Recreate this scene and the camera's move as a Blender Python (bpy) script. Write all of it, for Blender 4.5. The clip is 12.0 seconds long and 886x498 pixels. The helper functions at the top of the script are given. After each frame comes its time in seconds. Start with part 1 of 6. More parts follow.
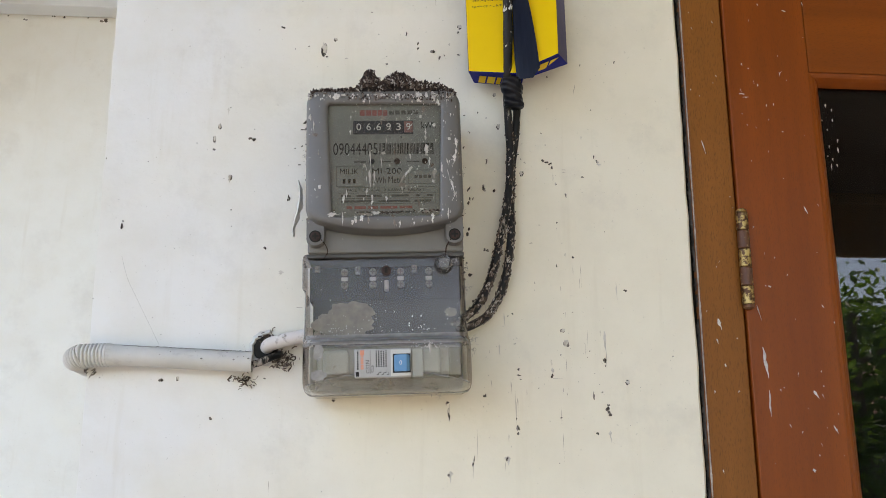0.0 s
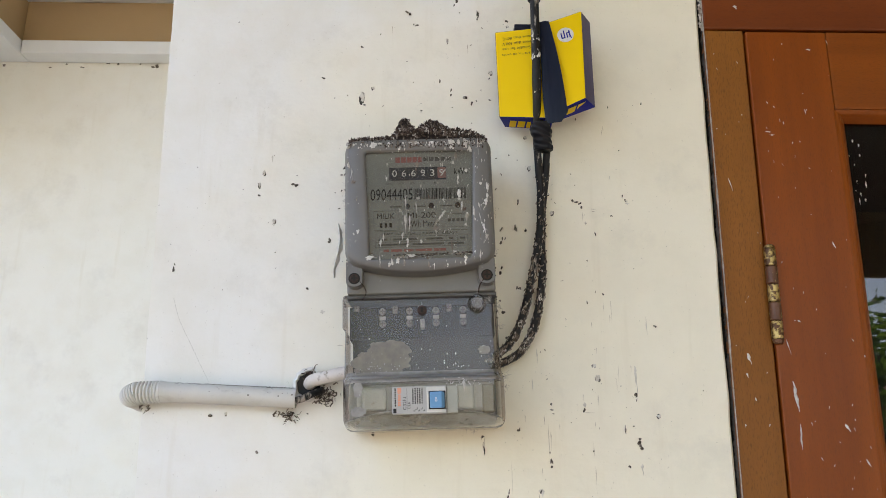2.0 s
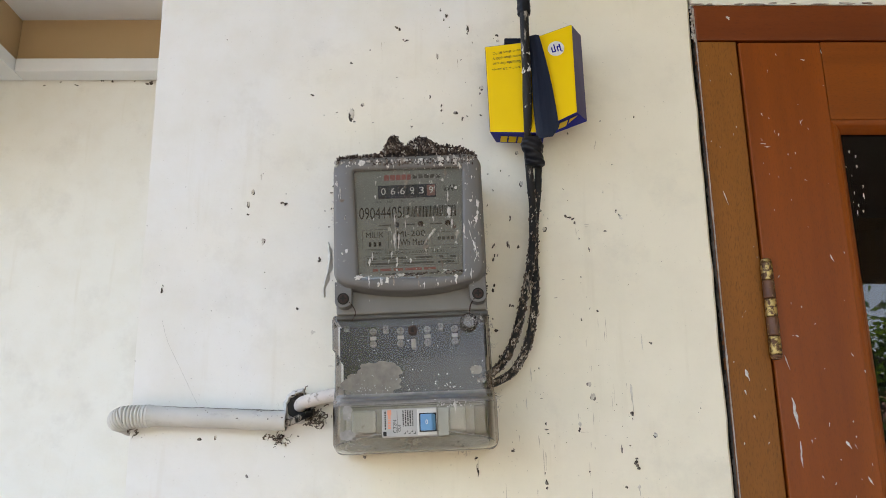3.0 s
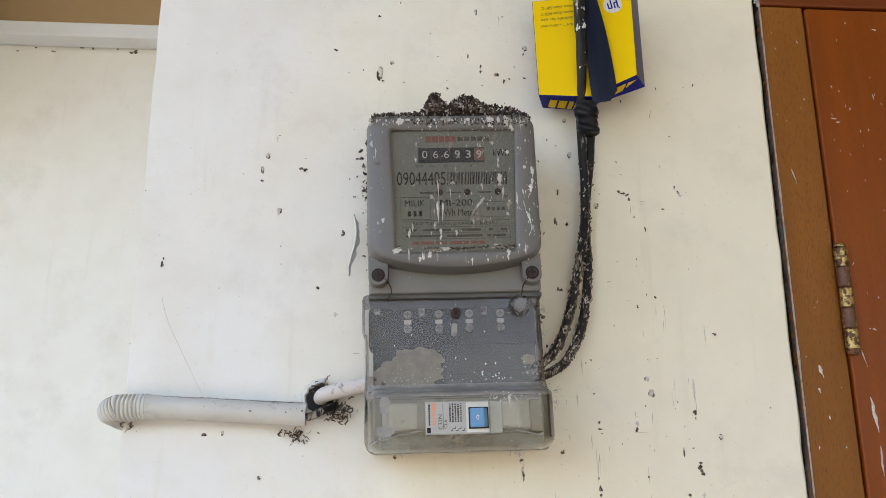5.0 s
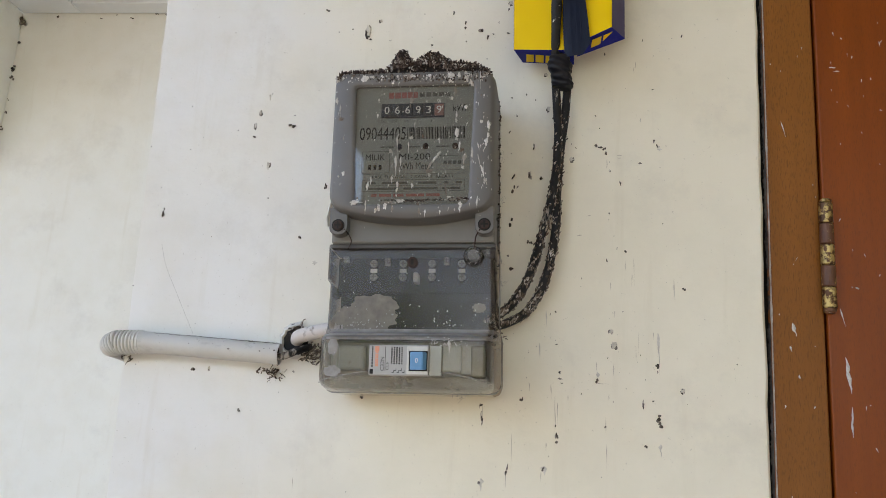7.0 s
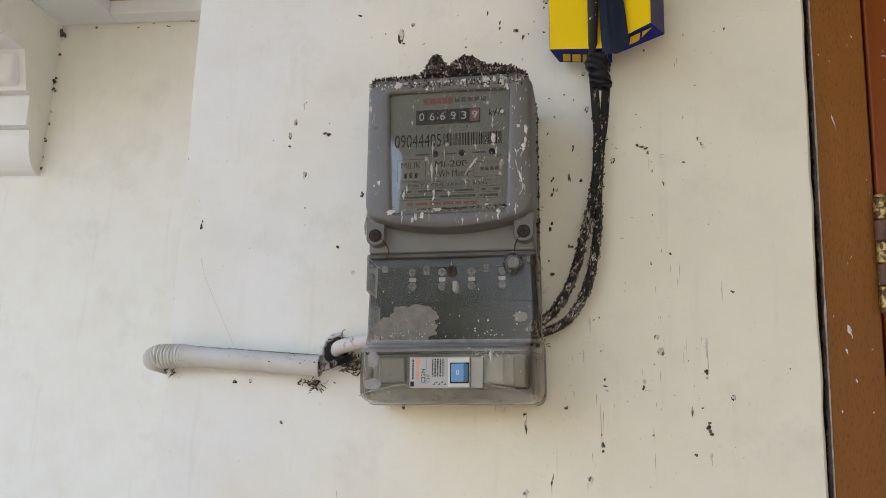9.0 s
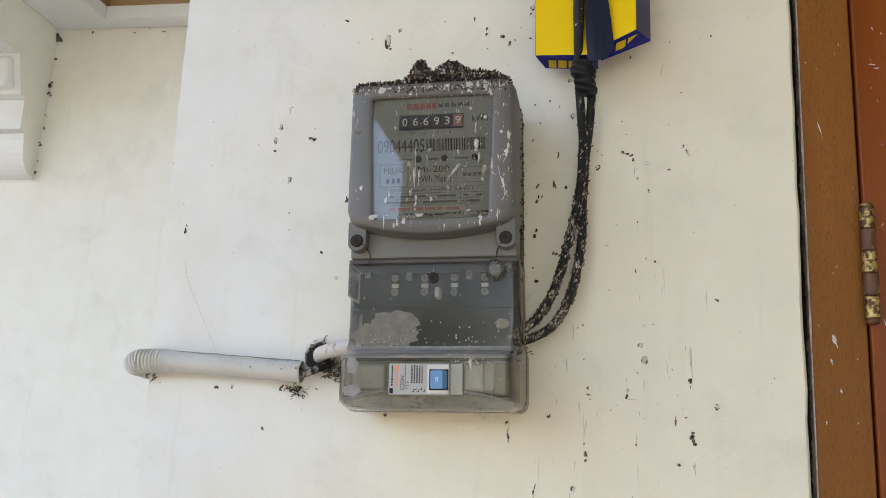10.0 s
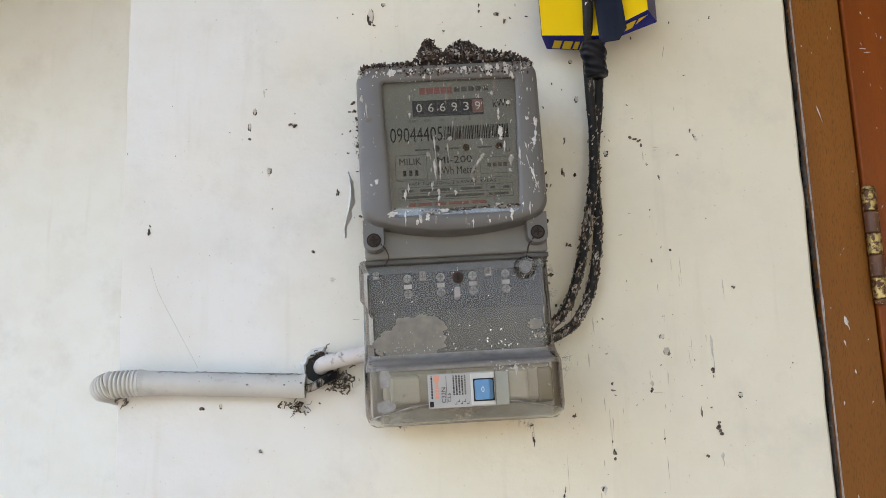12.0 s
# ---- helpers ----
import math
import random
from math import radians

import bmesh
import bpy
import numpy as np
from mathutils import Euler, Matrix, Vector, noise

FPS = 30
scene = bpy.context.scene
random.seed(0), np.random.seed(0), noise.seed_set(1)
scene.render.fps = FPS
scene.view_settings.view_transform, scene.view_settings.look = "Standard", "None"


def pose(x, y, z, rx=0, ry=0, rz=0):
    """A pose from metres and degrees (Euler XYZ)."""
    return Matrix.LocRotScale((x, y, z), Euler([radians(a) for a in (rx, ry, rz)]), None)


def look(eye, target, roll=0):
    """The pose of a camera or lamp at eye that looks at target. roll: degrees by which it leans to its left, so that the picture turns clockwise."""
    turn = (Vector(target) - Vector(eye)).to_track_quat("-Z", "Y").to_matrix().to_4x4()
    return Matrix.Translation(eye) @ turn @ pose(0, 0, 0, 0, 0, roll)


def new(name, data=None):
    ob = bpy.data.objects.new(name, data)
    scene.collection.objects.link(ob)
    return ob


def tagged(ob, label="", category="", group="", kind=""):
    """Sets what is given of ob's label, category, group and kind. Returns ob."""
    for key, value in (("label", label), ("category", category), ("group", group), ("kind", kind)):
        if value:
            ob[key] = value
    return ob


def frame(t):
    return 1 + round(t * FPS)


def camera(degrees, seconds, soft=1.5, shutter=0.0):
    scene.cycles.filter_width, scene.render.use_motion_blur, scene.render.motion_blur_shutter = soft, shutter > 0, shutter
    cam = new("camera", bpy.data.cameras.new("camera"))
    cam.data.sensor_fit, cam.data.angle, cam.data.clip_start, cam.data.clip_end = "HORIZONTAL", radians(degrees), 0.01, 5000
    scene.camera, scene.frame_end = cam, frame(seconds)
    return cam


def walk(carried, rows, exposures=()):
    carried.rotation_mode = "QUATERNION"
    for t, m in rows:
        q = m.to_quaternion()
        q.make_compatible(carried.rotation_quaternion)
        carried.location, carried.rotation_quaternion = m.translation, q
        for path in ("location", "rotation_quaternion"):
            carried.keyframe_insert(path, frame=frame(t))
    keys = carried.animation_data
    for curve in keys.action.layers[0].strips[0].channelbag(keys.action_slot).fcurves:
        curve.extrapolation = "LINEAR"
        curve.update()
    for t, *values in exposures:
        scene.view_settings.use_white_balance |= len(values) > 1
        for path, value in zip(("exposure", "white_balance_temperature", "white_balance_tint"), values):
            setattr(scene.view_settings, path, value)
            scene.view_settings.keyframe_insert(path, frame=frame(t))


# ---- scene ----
cam = camera(56.9, 12.0, soft=0.75)
PATH = [
    (0, (0.008, -0.003, 1.655), (0.118, 1.936, 2.133), 0.5),
    (0.5, (0.017, -0.027, 1.638), (0.086, 1.928, 2.052), 0.2),
    (1, (0.013, -0.036, 1.649), (0.081, 1.908, 2.115), 0.1),
    (1.5, (0.009, -0.043, 1.66), (0.029, 1.89, 2.174), 0.7),
    (2, (0.014, -0.032, 1.661), (0.018, 1.896, 2.193), 0.6),
    (2.5, (0.021, -0.023, 1.67), (0.014, 1.901, 2.215), 0.1),
    (2.7, (0.022, -0.026, 1.67), (0.015, 1.897, 2.218), 0.0),
    (4.3, (0.037, 0.014, 1.667), (0.039, 1.928, 2.248), 0.2),
    (4.5, (0.026, 0.026, 1.663), (0.036, 1.941, 2.242), 0.2),
    (5, (-0.03, 0.054, 1.67), (0.049, 1.971, 2.235), 0.6),
    (5.5, (-0.051, 0.061, 1.671), (0.081, 1.98, 2.22), 1.0),
    (6, (-0.031, 0.075, 1.686), (0.104, 2.0, 2.211), 0.3),
    (6.5, (0.045, 0.072, 1.682), (-0.025, 2.01, 2.17), 2.2),
    (7, (0.084, 0.037, 1.664), (-0.148, 1.971, 2.119), 3.6),
    (7.2, (0.091, 0.034, 1.661), (-0.166, 1.965, 2.115), 3.7),
    (8.8, (0.085, 0.044, 1.681), (-0.234, 1.974, 2.101), 2.5),
    (9, (0.084, 0.044, 1.677), (-0.247, 1.97, 2.107), 2.8),
    (9.5, (0.092, 0.048, 1.677), (-0.247, 1.97, 2.115), 3.1),
    (10, (0.097, 0.05, 1.677), (-0.241, 1.969, 2.126), 3.3),
    (10.5, (0.096, 0.051, 1.676), (-0.24, 1.968, 2.133), 3.6),
    (11, (0.096, 0.055, 1.68), (-0.218, 1.977, 2.138), 3.5),
    (11.5, (0.063, 0.062, 1.692), (-0.115, 2.008, 2.116), 1.2),
    (12, (-0.019, 0.079, 1.699), (0.022, 2.04, 2.09), -1.0),
]
# the clip's own exposure: a little brighter in the second third
EXPOSURES = [(0.0, 2.56, 7160, 17), (1.3, 2.64, 7280, 17), (2.5, 2.59, 7320, 17), (4.5, 2.61, 7320, 17), (5.5, 2.63, 7160, 17), (6.5, 2.67, 7280, 18), (7.0, 2.42, 7280, 17), (9.0, 2.34, 7400, 18), (9.5, 2.36, 7360, 17), (10.0, 2.52, 7260, 16), (10.5, 2.56, 7240, 16), (11.5, 2.53, 7300, 17), (12.0, 2.57, 7200, 17)]
walk(cam, [(t, look(eye, target, roll)) for t, eye, target, roll in PATH], EXPOSURES)

# ---- light ----
SUN_ELEV, SUN_ROT = 52.0, 126.0
world = bpy.data.worlds.new("sky")
scene.world = world
world.use_nodes = True
wn, wl = world.node_tree.nodes, world.node_tree.links
sky = wn.new("ShaderNodeTexSky")
sky.sky_type, sky.sun_disc = 'NISHITA', False
sky.sun_elevation, sky.sun_rotation = radians(SUN_ELEV), radians(SUN_ROT)
wn["Background"].inputs["Strength"].default_value = 0.12
wl.new(sky.outputs["Color"], wn["Background"].inputs["Color"])
sun = new("sun", bpy.data.lights.new("sun", 'SUN'))
sun.data.energy, sun.data.angle, sun.data.color = 3.0, radians(0.6), (1.0, 0.95, 0.87)
sun.matrix_world = look((7.0, -5.1, 11.1), (0, 0, 0))


# ---- materials ----
def node_mat(name):
    m = bpy.data.materials.new(name)
    m.use_nodes = True
    nt = m.node_tree
    return m, nt.nodes, nt.links, nt.nodes["Principled BSDF"]


def ramp(nodes, links, src, stops):
    r = nodes.new("ShaderNodeValToRGB")
    els = r.color_ramp.elements
    while len(els) < len(stops):
        els.new(0.5)
    for e, (p, c) in zip(els, stops):
        e.position = p
        e.color = (*c, 1) if isinstance(c, tuple) else (c, c, c, 1)
    links.new(src, r.inputs["Fac"])
    return r.outputs["Color"]


def noise_of(nodes, links, scale, detail=4, rough=0.55, stretch=(1, 1, 1), space="Object"):
    tc = nodes.new("ShaderNodeTexCoord")
    mp = nodes.new("ShaderNodeMapping")
    mp.inputs["Scale"].default_value = stretch
    n = nodes.new("ShaderNodeTexNoise")
    n.inputs["Scale"].default_value, n.inputs["Detail"].default_value, n.inputs["Roughness"].default_value = scale, detail, rough
    links.new(tc.outputs[space], mp.inputs["Vector"])
    links.new(mp.outputs["Vector"], n.inputs["Vector"])
    return n.outputs["Fac"]


def mix(nodes, links, fac, a, b):
    m = nodes.new("ShaderNodeMix")
    m.data_type = 'RGBA'
    for s, v in ((m.inputs["Factor"], fac), (m.inputs["A"], a), (m.inputs["B"], b)):
        if isinstance(v, tuple):
            s.default_value = (*v, 1)
        elif isinstance(v, float):
            s.default_value = v
        else:
            links.new(v, s)
    return m.outputs["Result"]


def bump(nodes, links, bsdf, src, strength, dist):
    b = nodes.new("ShaderNodeBump")
    b.inputs["Strength"].default_value, b.inputs["Distance"].default_value = strength, dist
    links.new(src, b.inputs["Height"])
    links.new(b.outputs["Normal"], bsdf.inputs["Normal"])


def surface(name, c1, c2, scale, rough=0.6, metal=0.0, shine=0.5, stretch=(1, 1, 1), dirt=None, dirt_at=(0.6, 0.68), dirt_scale=60, dirt_stretch=(1, 1, 1), relief=0.15, dist=0.001, fine=None):
    """Two tones by noise, an optional patchy dirt colour, and fine relief."""
    m, n, l, b = node_mat(name)
    col = ramp(n, l, noise_of(n, l, scale, 5, 0.6, stretch), [(0.3, c1), (0.7, c2)])
    if dirt:
        f = ramp(n, l, noise_of(n, l, dirt_scale, 6, 0.65, dirt_stretch), [(dirt_at[0], 0.0), (dirt_at[1], 1.0)])
        col = mix(n, l, f, col, dirt)
    l.new(col, b.inputs["Base Color"])
    b.inputs["Roughness"].default_value, b.inputs["Metallic"].default_value = rough, metal
    b.inputs["Specular IOR Level"].default_value = shine
    bump(n, l, b, noise_of(n, l, fine or scale * 6, 5, 0.6, stretch), relief, dist)
    return m


def islands(name, stops, rough=0.8):
    """A tone for each loose piece of one mesh."""
    m, n, l, b = node_mat(name)
    g = n.new("ShaderNodeNewGeometry")
    col = ramp(n, l, g.outputs["Random Per Island"], stops)
    v = ramp(n, l, noise_of(n, l, 900, 3), [(0.3, 0.65), (0.7, 1.0)])
    mm = n.new("ShaderNodeMix")
    mm.data_type, mm.blend_type = 'RGBA', 'MULTIPLY'
    mm.inputs["Factor"].default_value = 1.0
    l.new(col, mm.inputs["A"])
    l.new(v, mm.inputs["B"])
    l.new(mm.outputs["Result"], b.inputs["Base Color"])
    b.inputs["Roughness"].default_value = rough
    return m


def clear(name, tint, haze, haze_lo, haze_hi, gloss_rough, dust_scale=45, ior=1.5, spread=1.0, wave=0.0, sheen=(1.0, 1.0, 1.0)):
    """Clear plastic or glass: passes light, shines by Fresnel, and carries a thin uneven film of dusty haze; sheen
    tints the shine.
    """
    m, n, l, b = node_mat(name)
    out = n["Material Output"]
    n.remove(b)
    tr, gl, df = n.new("ShaderNodeBsdfTransparent"), n.new("ShaderNodeBsdfGlossy"), n.new("ShaderNodeBsdfDiffuse")
    tr.inputs["Color"].default_value = (*tint, 1)
    gl.inputs["Roughness"].default_value = gloss_rough
    df.inputs["Color"].default_value = (*haze, 1)
    if wave:
        bump(n, l, gl, noise_of(n, l, 22, 2, 0.4), wave, 0.006)
    f = noise_of(n, l, dust_scale, 6, 0.65)
    f = ramp(n, l, f, [(0.35, haze_lo), (0.75, haze_hi)])
    m1, m2 = n.new("ShaderNodeMixShader"), n.new("ShaderNodeMixShader")
    l.new(f, m1.inputs["Fac"])
    l.new(tr.outputs[0], m1.inputs[1])
    l.new(df.outputs[0], m1.inputs[2])
    fr = n.new("ShaderNodeFresnel")
    fr.inputs["IOR"].default_value = ior
    gl.inputs["Color"].default_value = (*(v / spread for v in sheen), 1)
    wide = n.new("ShaderNodeMath")
    wide.operation, wide.use_clamp = 'MULTIPLY', True
    wide.inputs[1].default_value = spread
    l.new(fr.outputs[0], wide.inputs[0])
    l.new(wide.outputs[0], m2.inputs["Fac"])
    l.new(m1.outputs[0], m2.inputs[1])
    l.new(gl.outputs[0], m2.inputs[2])
    l.new(m2.outputs[0], out.inputs["Surface"])
    return m


def wall_paint(name, cream, white, edge):
    """Old emulsion paint: cream, whiter to the upper left as painted skylight, faint grey grime and drips, trowel marks
    in relief.
    """
    m, n, l, b = node_mat(name)
    tc = n.new("ShaderNodeTexCoord")
    sep = n.new("ShaderNodeSeparateXYZ")
    l.new(tc.outputs["Object"], sep.inputs[0])
    # cool skylight put into the colour: noisy ramp, whiter leftwards and upwards
    big = noise_of(n, l, 5.0, 3, 0.5)
    add = n.new("ShaderNodeMath")
    add.operation = 'MULTIPLY_ADD'
    add.inputs[1].default_value = -1.6
    l.new(sep.outputs["X"], add.inputs[0])
    l.new(big, add.inputs[2])
    rise = n.new("ShaderNodeMath")
    rise.operation = 'MULTIPLY_ADD'
    rise.inputs[1].default_value = 0.7
    l.new(sep.outputs["Z"], rise.inputs[0])
    l.new(add.outputs[0], rise.inputs[2])
    level = n.new("ShaderNodeMath")
    level.operation = 'SUBTRACT'
    level.inputs[1].default_value = 0.7 * 1.84
    l.new(rise.outputs[0], level.inputs[0])
    f = ramp(n, l, level.outputs[0], [(edge, 0.0), (edge + 0.32, 1.0)])
    col = mix(n, l, f, cream, white)
    grime = ramp(n, l, noise_of(n, l, 14, 7, 0.7), [(0.56, 0.0), (0.8, 0.30)])
    col = mix(n, l, grime, col, (0.42, 0.40, 0.36))
    drip = ramp(n, l, noise_of(n, l, 60, 5, 0.6, (1, 1, 0.09)), [(0.60, 0.0), (0.82, 0.22)])
    col = mix(n, l, drip, col, (0.50, 0.43, 0.28))
    blot = ramp(n, l, noise_of(n, l, 22, 5, 0.6), [(0.42, 0.0), (0.72, 0.24)])
    col = mix(n, l, blot, col, (0.62, 0.575, 0.45))
    speck = ramp(n, l, noise_of(n, l, 420, 3, 0.6), [(0.68, 0.0), (0.78, 0.38)])
    col = mix(n, l, speck, col, (0.30, 0.27, 0.22))
    l.new(col, b.inputs["Base Color"])
    b.inputs["Roughness"].default_value = 0.55
    s = n.new("ShaderNodeMath")
    s.operation = 'ADD'
    l.new(noise_of(n, l, 9, 3, 0.5, (1, 1, 0.5)), s.inputs[0])
    fine = n.new("ShaderNodeMath")
    fine.operation = 'MULTIPLY'
    fine.inputs[1].default_value = 0.10
    l.new(noise_of(n, l, 160, 6, 0.6), fine.inputs[0])
    l.new(fine.outputs[0], s.inputs[1])
    bump(n, l, b, s.outputs[0], 0.35, 0.008)
    return m


def wood(name, dark, light, rough, pores=0.35, across=False):
    """Varnished timber: long grain (upright, or across), darker pores, worn sheen."""
    def grain(k):
        return (k, 1, 1) if across else (1, 1, k)
    m, n, l, b = node_mat(name)
    col = ramp(n, l, noise_of(n, l, 26, 6, 0.6, grain(0.06)), [(0.3, dark), (0.72, light)])
    por = ramp(n, l, noise_of(n, l, 1500, 4, 0.55, grain(0.16)), [(0.53, 0.0), (0.70, pores)])
    col = mix(n, l, por, col, (0.035, 0.014, 0.006))
    cloud = ramp(n, l, noise_of(n, l, 7, 3), [(0.35, 0.0), (0.8, 0.35)])
    col = mix(n, l, cloud, col, tuple(0.55 * v for v in light))
    dust = ramp(n, l, noise_of(n, l, 120, 6, 0.7), [(0.70, 0.0), (0.82, 0.09)])
    col = mix(n, l, dust, col, (0.45, 0.38, 0.32))
    l.new(col, b.inputs["Base Color"])
    b.inputs["Roughness"].default_value = rough
    b.inputs["Specular IOR Level"].default_value = 0.28
    bump(n, l, b, noise_of(n, l, 200, 4, 0.6, grain(0.08)), 0.2, 0.0006)
    return m


PAINT = wall_paint("cream_wall_paint", (0.826, 0.780, 0.640), (0.796, 0.796, 0.765), 0.46)
PAINT_PLAIN = wall_paint("pale_cream_paint", (0.775, 0.765, 0.675), (0.77, 0.77, 0.71), 0.9)
WHITE = surface("white_gloss_paint", (0.755, 0.785, 0.80), (0.70, 0.725, 0.735), 12, 0.4, dirt=(0.45, 0.43, 0.38), dirt_at=(0.68, 0.8), dirt_scale=40)
BROWN = surface("tan_brown_paint", (0.46, 0.32, 0.17), (0.42, 0.29, 0.15), 8, 0.6)
# ceiling's shade put into a dark base colour, so it mirrors dark
CEILING = surface("darkened_ceiling", (0.15, 0.115, 0.085), (0.19, 0.145, 0.105), 3, 0.8)
JAMB = wood("jamb_timber", (0.20, 0.070, 0.010), (0.31, 0.112, 0.016), 0.55, 0.5)
DOOR = wood("door_timber", (0.185, 0.038, 0.003), (0.30, 0.070, 0.005), 0.42, 0.25)
RAIL = wood("rail_timber", (0.190, 0.043, 0.004), (0.31, 0.078, 0.006), 0.42, 0.35, True)
HEAD = wood("head_timber", (0.125, 0.026, 0.005), (0.205, 0.046, 0.008), 0.45, 0.3, True)
MORTAR = surface("old_mortar", (0.52, 0.48, 0.42), (0.24, 0.21, 0.18), 70, 0.9, relief=0.8, dist=0.002)
PALEMORTAR = surface("pale_mortar", (0.62, 0.58, 0.53), (0.30, 0.25, 0.21), 160, 0.9, relief=0.8, dist=0.002)
DARKMORTAR = surface("dirty_mortar", (0.13, 0.112, 0.095), (0.014, 0.012, 0.010), 60, 0.95, relief=0.8, dist=0.002)
CRUST = islands("cable_crust", [(0.0, (0.03, 0.022, 0.016)), (0.35, (0.11, 0.08, 0.06)), (0.65, (0.26, 0.21, 0.17)), (0.85, (0.48, 0.43, 0.38)), (1.0, (0.68, 0.65, 0.61))], 0.9)
GRIME = islands("grey_grime", [(0.0, (0.14, 0.125, 0.11)), (0.6, (0.28, 0.26, 0.24)), (1.0, (0.62, 0.60, 0.57))], 0.9)
HAIRLINE = surface("hairline_crack", (0.40, 0.39, 0.36), (0.56, 0.54, 0.50), 90, 0.9)
GAP = surface("joint_shade_black", (0.008, 0.007, 0.006), (0.02, 0.018, 0.015), 60, 0.95, shine=0.1)
BODY = surface("grey_meter_plastic", (0.128, 0.125, 0.120), (0.158, 0.153, 0.146), 18, 0.5, dirt=(0.40, 0.38, 0.34), dirt_at=(0.66, 0.80), dirt_scale=160, relief=0.08, dist=0.0005)
NECK = surface("pale_grey_plastic", (0.155, 0.152, 0.142), (0.19, 0.185, 0.17), 25, 0.55, dirt=(0.30, 0.25, 0.18), dirt_at=(0.66, 0.8), dirt_scale=90)
SEAM = surface("dark_seam_plastic", (0.06, 0.06, 0.058), (0.09, 0.088, 0.082), 50, 0.6)
PLATE = surface("dial_plate", (0.232, 0.236, 0.224), (0.275, 0.28, 0.265), 20, 0.6)
INK = surface("black_ink", (0.012, 0.012, 0.013), (0.03, 0.03, 0.03), 300, 0.7, shine=0.2)
FAINT = surface("worn_ink", (0.085, 0.085, 0.08), (0.14, 0.14, 0.13), 400, 0.7, shine=0.2)
SCRAWL = surface("faded_marker", (0.035, 0.035, 0.035), (0.075, 0.075, 0.07), 300, 1.0, shine=0.0)
RED = surface("red_ink", (0.36, 0.09, 0.08), (0.29, 0.14, 0.13), 300, 0.6)
DRUM = surface("black_drum", (0.018, 0.022, 0.036), (0.03, 0.034, 0.05), 200, 0.45)
REDDRUM = surface("red_drum", (0.30, 0.13, 0.12), (0.26, 0.15, 0.14), 200, 0.5)
DIGIT = surface("white_digit", (0.72, 0.72, 0.70), (0.60, 0.60, 0.58), 200, 0.5)
PANE = clear("dial_glass", (0.93, 0.94, 0.93), (0.42, 0.41, 0.38), 0.0, 0.07, 0.02, dust_scale=120)
# haze is dust plus the warm tint of mirrored surroundings, also put into sheen
COVER = clear("clear_cover_plastic", (0.90, 0.87, 0.84), (0.185, 0.165, 0.163), 0.06, 0.30, 0.13, dust_scale=20, ior=1.45, spread=2.0, wave=0.12, sheen=(1.0, 0.91, 0.85))
# paler, hazier copy of the cover plastic: bounced light put into the foot
FOOT = clear("bounce_lit_foot_plastic", (0.84, 0.83, 0.78), (0.40, 0.375, 0.315), 0.30, 0.62, 0.12, dust_scale=40)
RIDGE = clear("dusty_cover_plastic", (0.80, 0.79, 0.77), (0.33, 0.305, 0.275), 0.55, 0.95, 0.4, dust_scale=140)
# light haze puts the edges' highlight lines into the colour
RIM = clear("rim_highlight_plastic", (0.80, 0.80, 0.78), (0.50, 0.49, 0.45), 0.35, 0.65, 0.2, dust_scale=200)
# pane tint darkened so that the room behind looks unlit
DOORGLASS = clear("door_glass", (0.32, 0.33, 0.34), (0.3, 0.3, 0.3), 0.0, 0.02, 0.0)
FILM = clear("dried_dirt_film", (0.7, 0.68, 0.64), (0.215, 0.180, 0.140), 0.55, 0.92, 0.3, dust_scale=160)
INSIDELOW = surface("grey_terminal_plastic", (0.022, 0.021, 0.021), (0.042, 0.039, 0.038), 30, 0.6, shine=0.2, relief=0.0)
INSIDE = surface("dark_terminal_plastic", (0.013, 0.012, 0.013), (0.028, 0.026, 0.026), 30, 0.6, shine=0.2, relief=0.0)
TRAY = surface("inner_grey_plastic", (0.34, 0.345, 0.295), (0.44, 0.445, 0.39), 35, 0.7, dirt=(0.19, 0.17, 0.12), dirt_at=(0.55, 0.75), dirt_scale=70)
OLIVE = surface("olive_plastic", (0.14, 0.135, 0.08), (0.18, 0.17, 0.11), 50, 0.7)
FLAKE = surface("grey_white_flake", (0.26, 0.25, 0.235), (0.40, 0.39, 0.37), 140, 0.8)
CLIP = surface("greenish_white_plastic", (0.50, 0.535, 0.47), (0.58, 0.60, 0.54), 60, 0.6, dirt=(0.30, 0.28, 0.22), dirt_at=(0.6, 0.75), dirt_scale=120)
PALEPART = surface("white_moulding", (0.58, 0.57, 0.53), (0.66, 0.65, 0.61), 60, 0.6)
DULLZINC = surface("dull_zinc", (0.20, 0.195, 0.18), (0.36, 0.35, 0.32), 300, 0.5, 0.3, dirt=(0.10, 0.09, 0.08), dirt_at=(0.55, 0.7), dirt_scale=500)
DULLSLOT = surface("dusty_slot", (0.13, 0.125, 0.115), (0.20, 0.19, 0.18), 300, 0.8)
RUST = surface("rusty_steel", (0.020, 0.014, 0.012), (0.060, 0.034, 0.026), 300, 0.8, 0.1)
# shade inside slots, wells and hollows, put into a near-black colour
SLOT = surface("recess_shade_black", (0.012, 0.011, 0.010), (0.02, 0.018, 0.016), 100, 0.9)
MCB = surface("breaker_grey", (0.39, 0.385, 0.37), (0.46, 0.455, 0.44), 60, 0.5, dirt=(0.4, 0.36, 0.3), dirt_at=(0.66, 0.8), dirt_scale=200)
BLUE = surface("blue_toggle", (0.085, 0.25, 0.46), (0.11, 0.29, 0.50), 80, 0.35)
ORANGE = surface("orange_print", (0.75, 0.28, 0.16), (0.70, 0.33, 0.22), 200, 0.5)
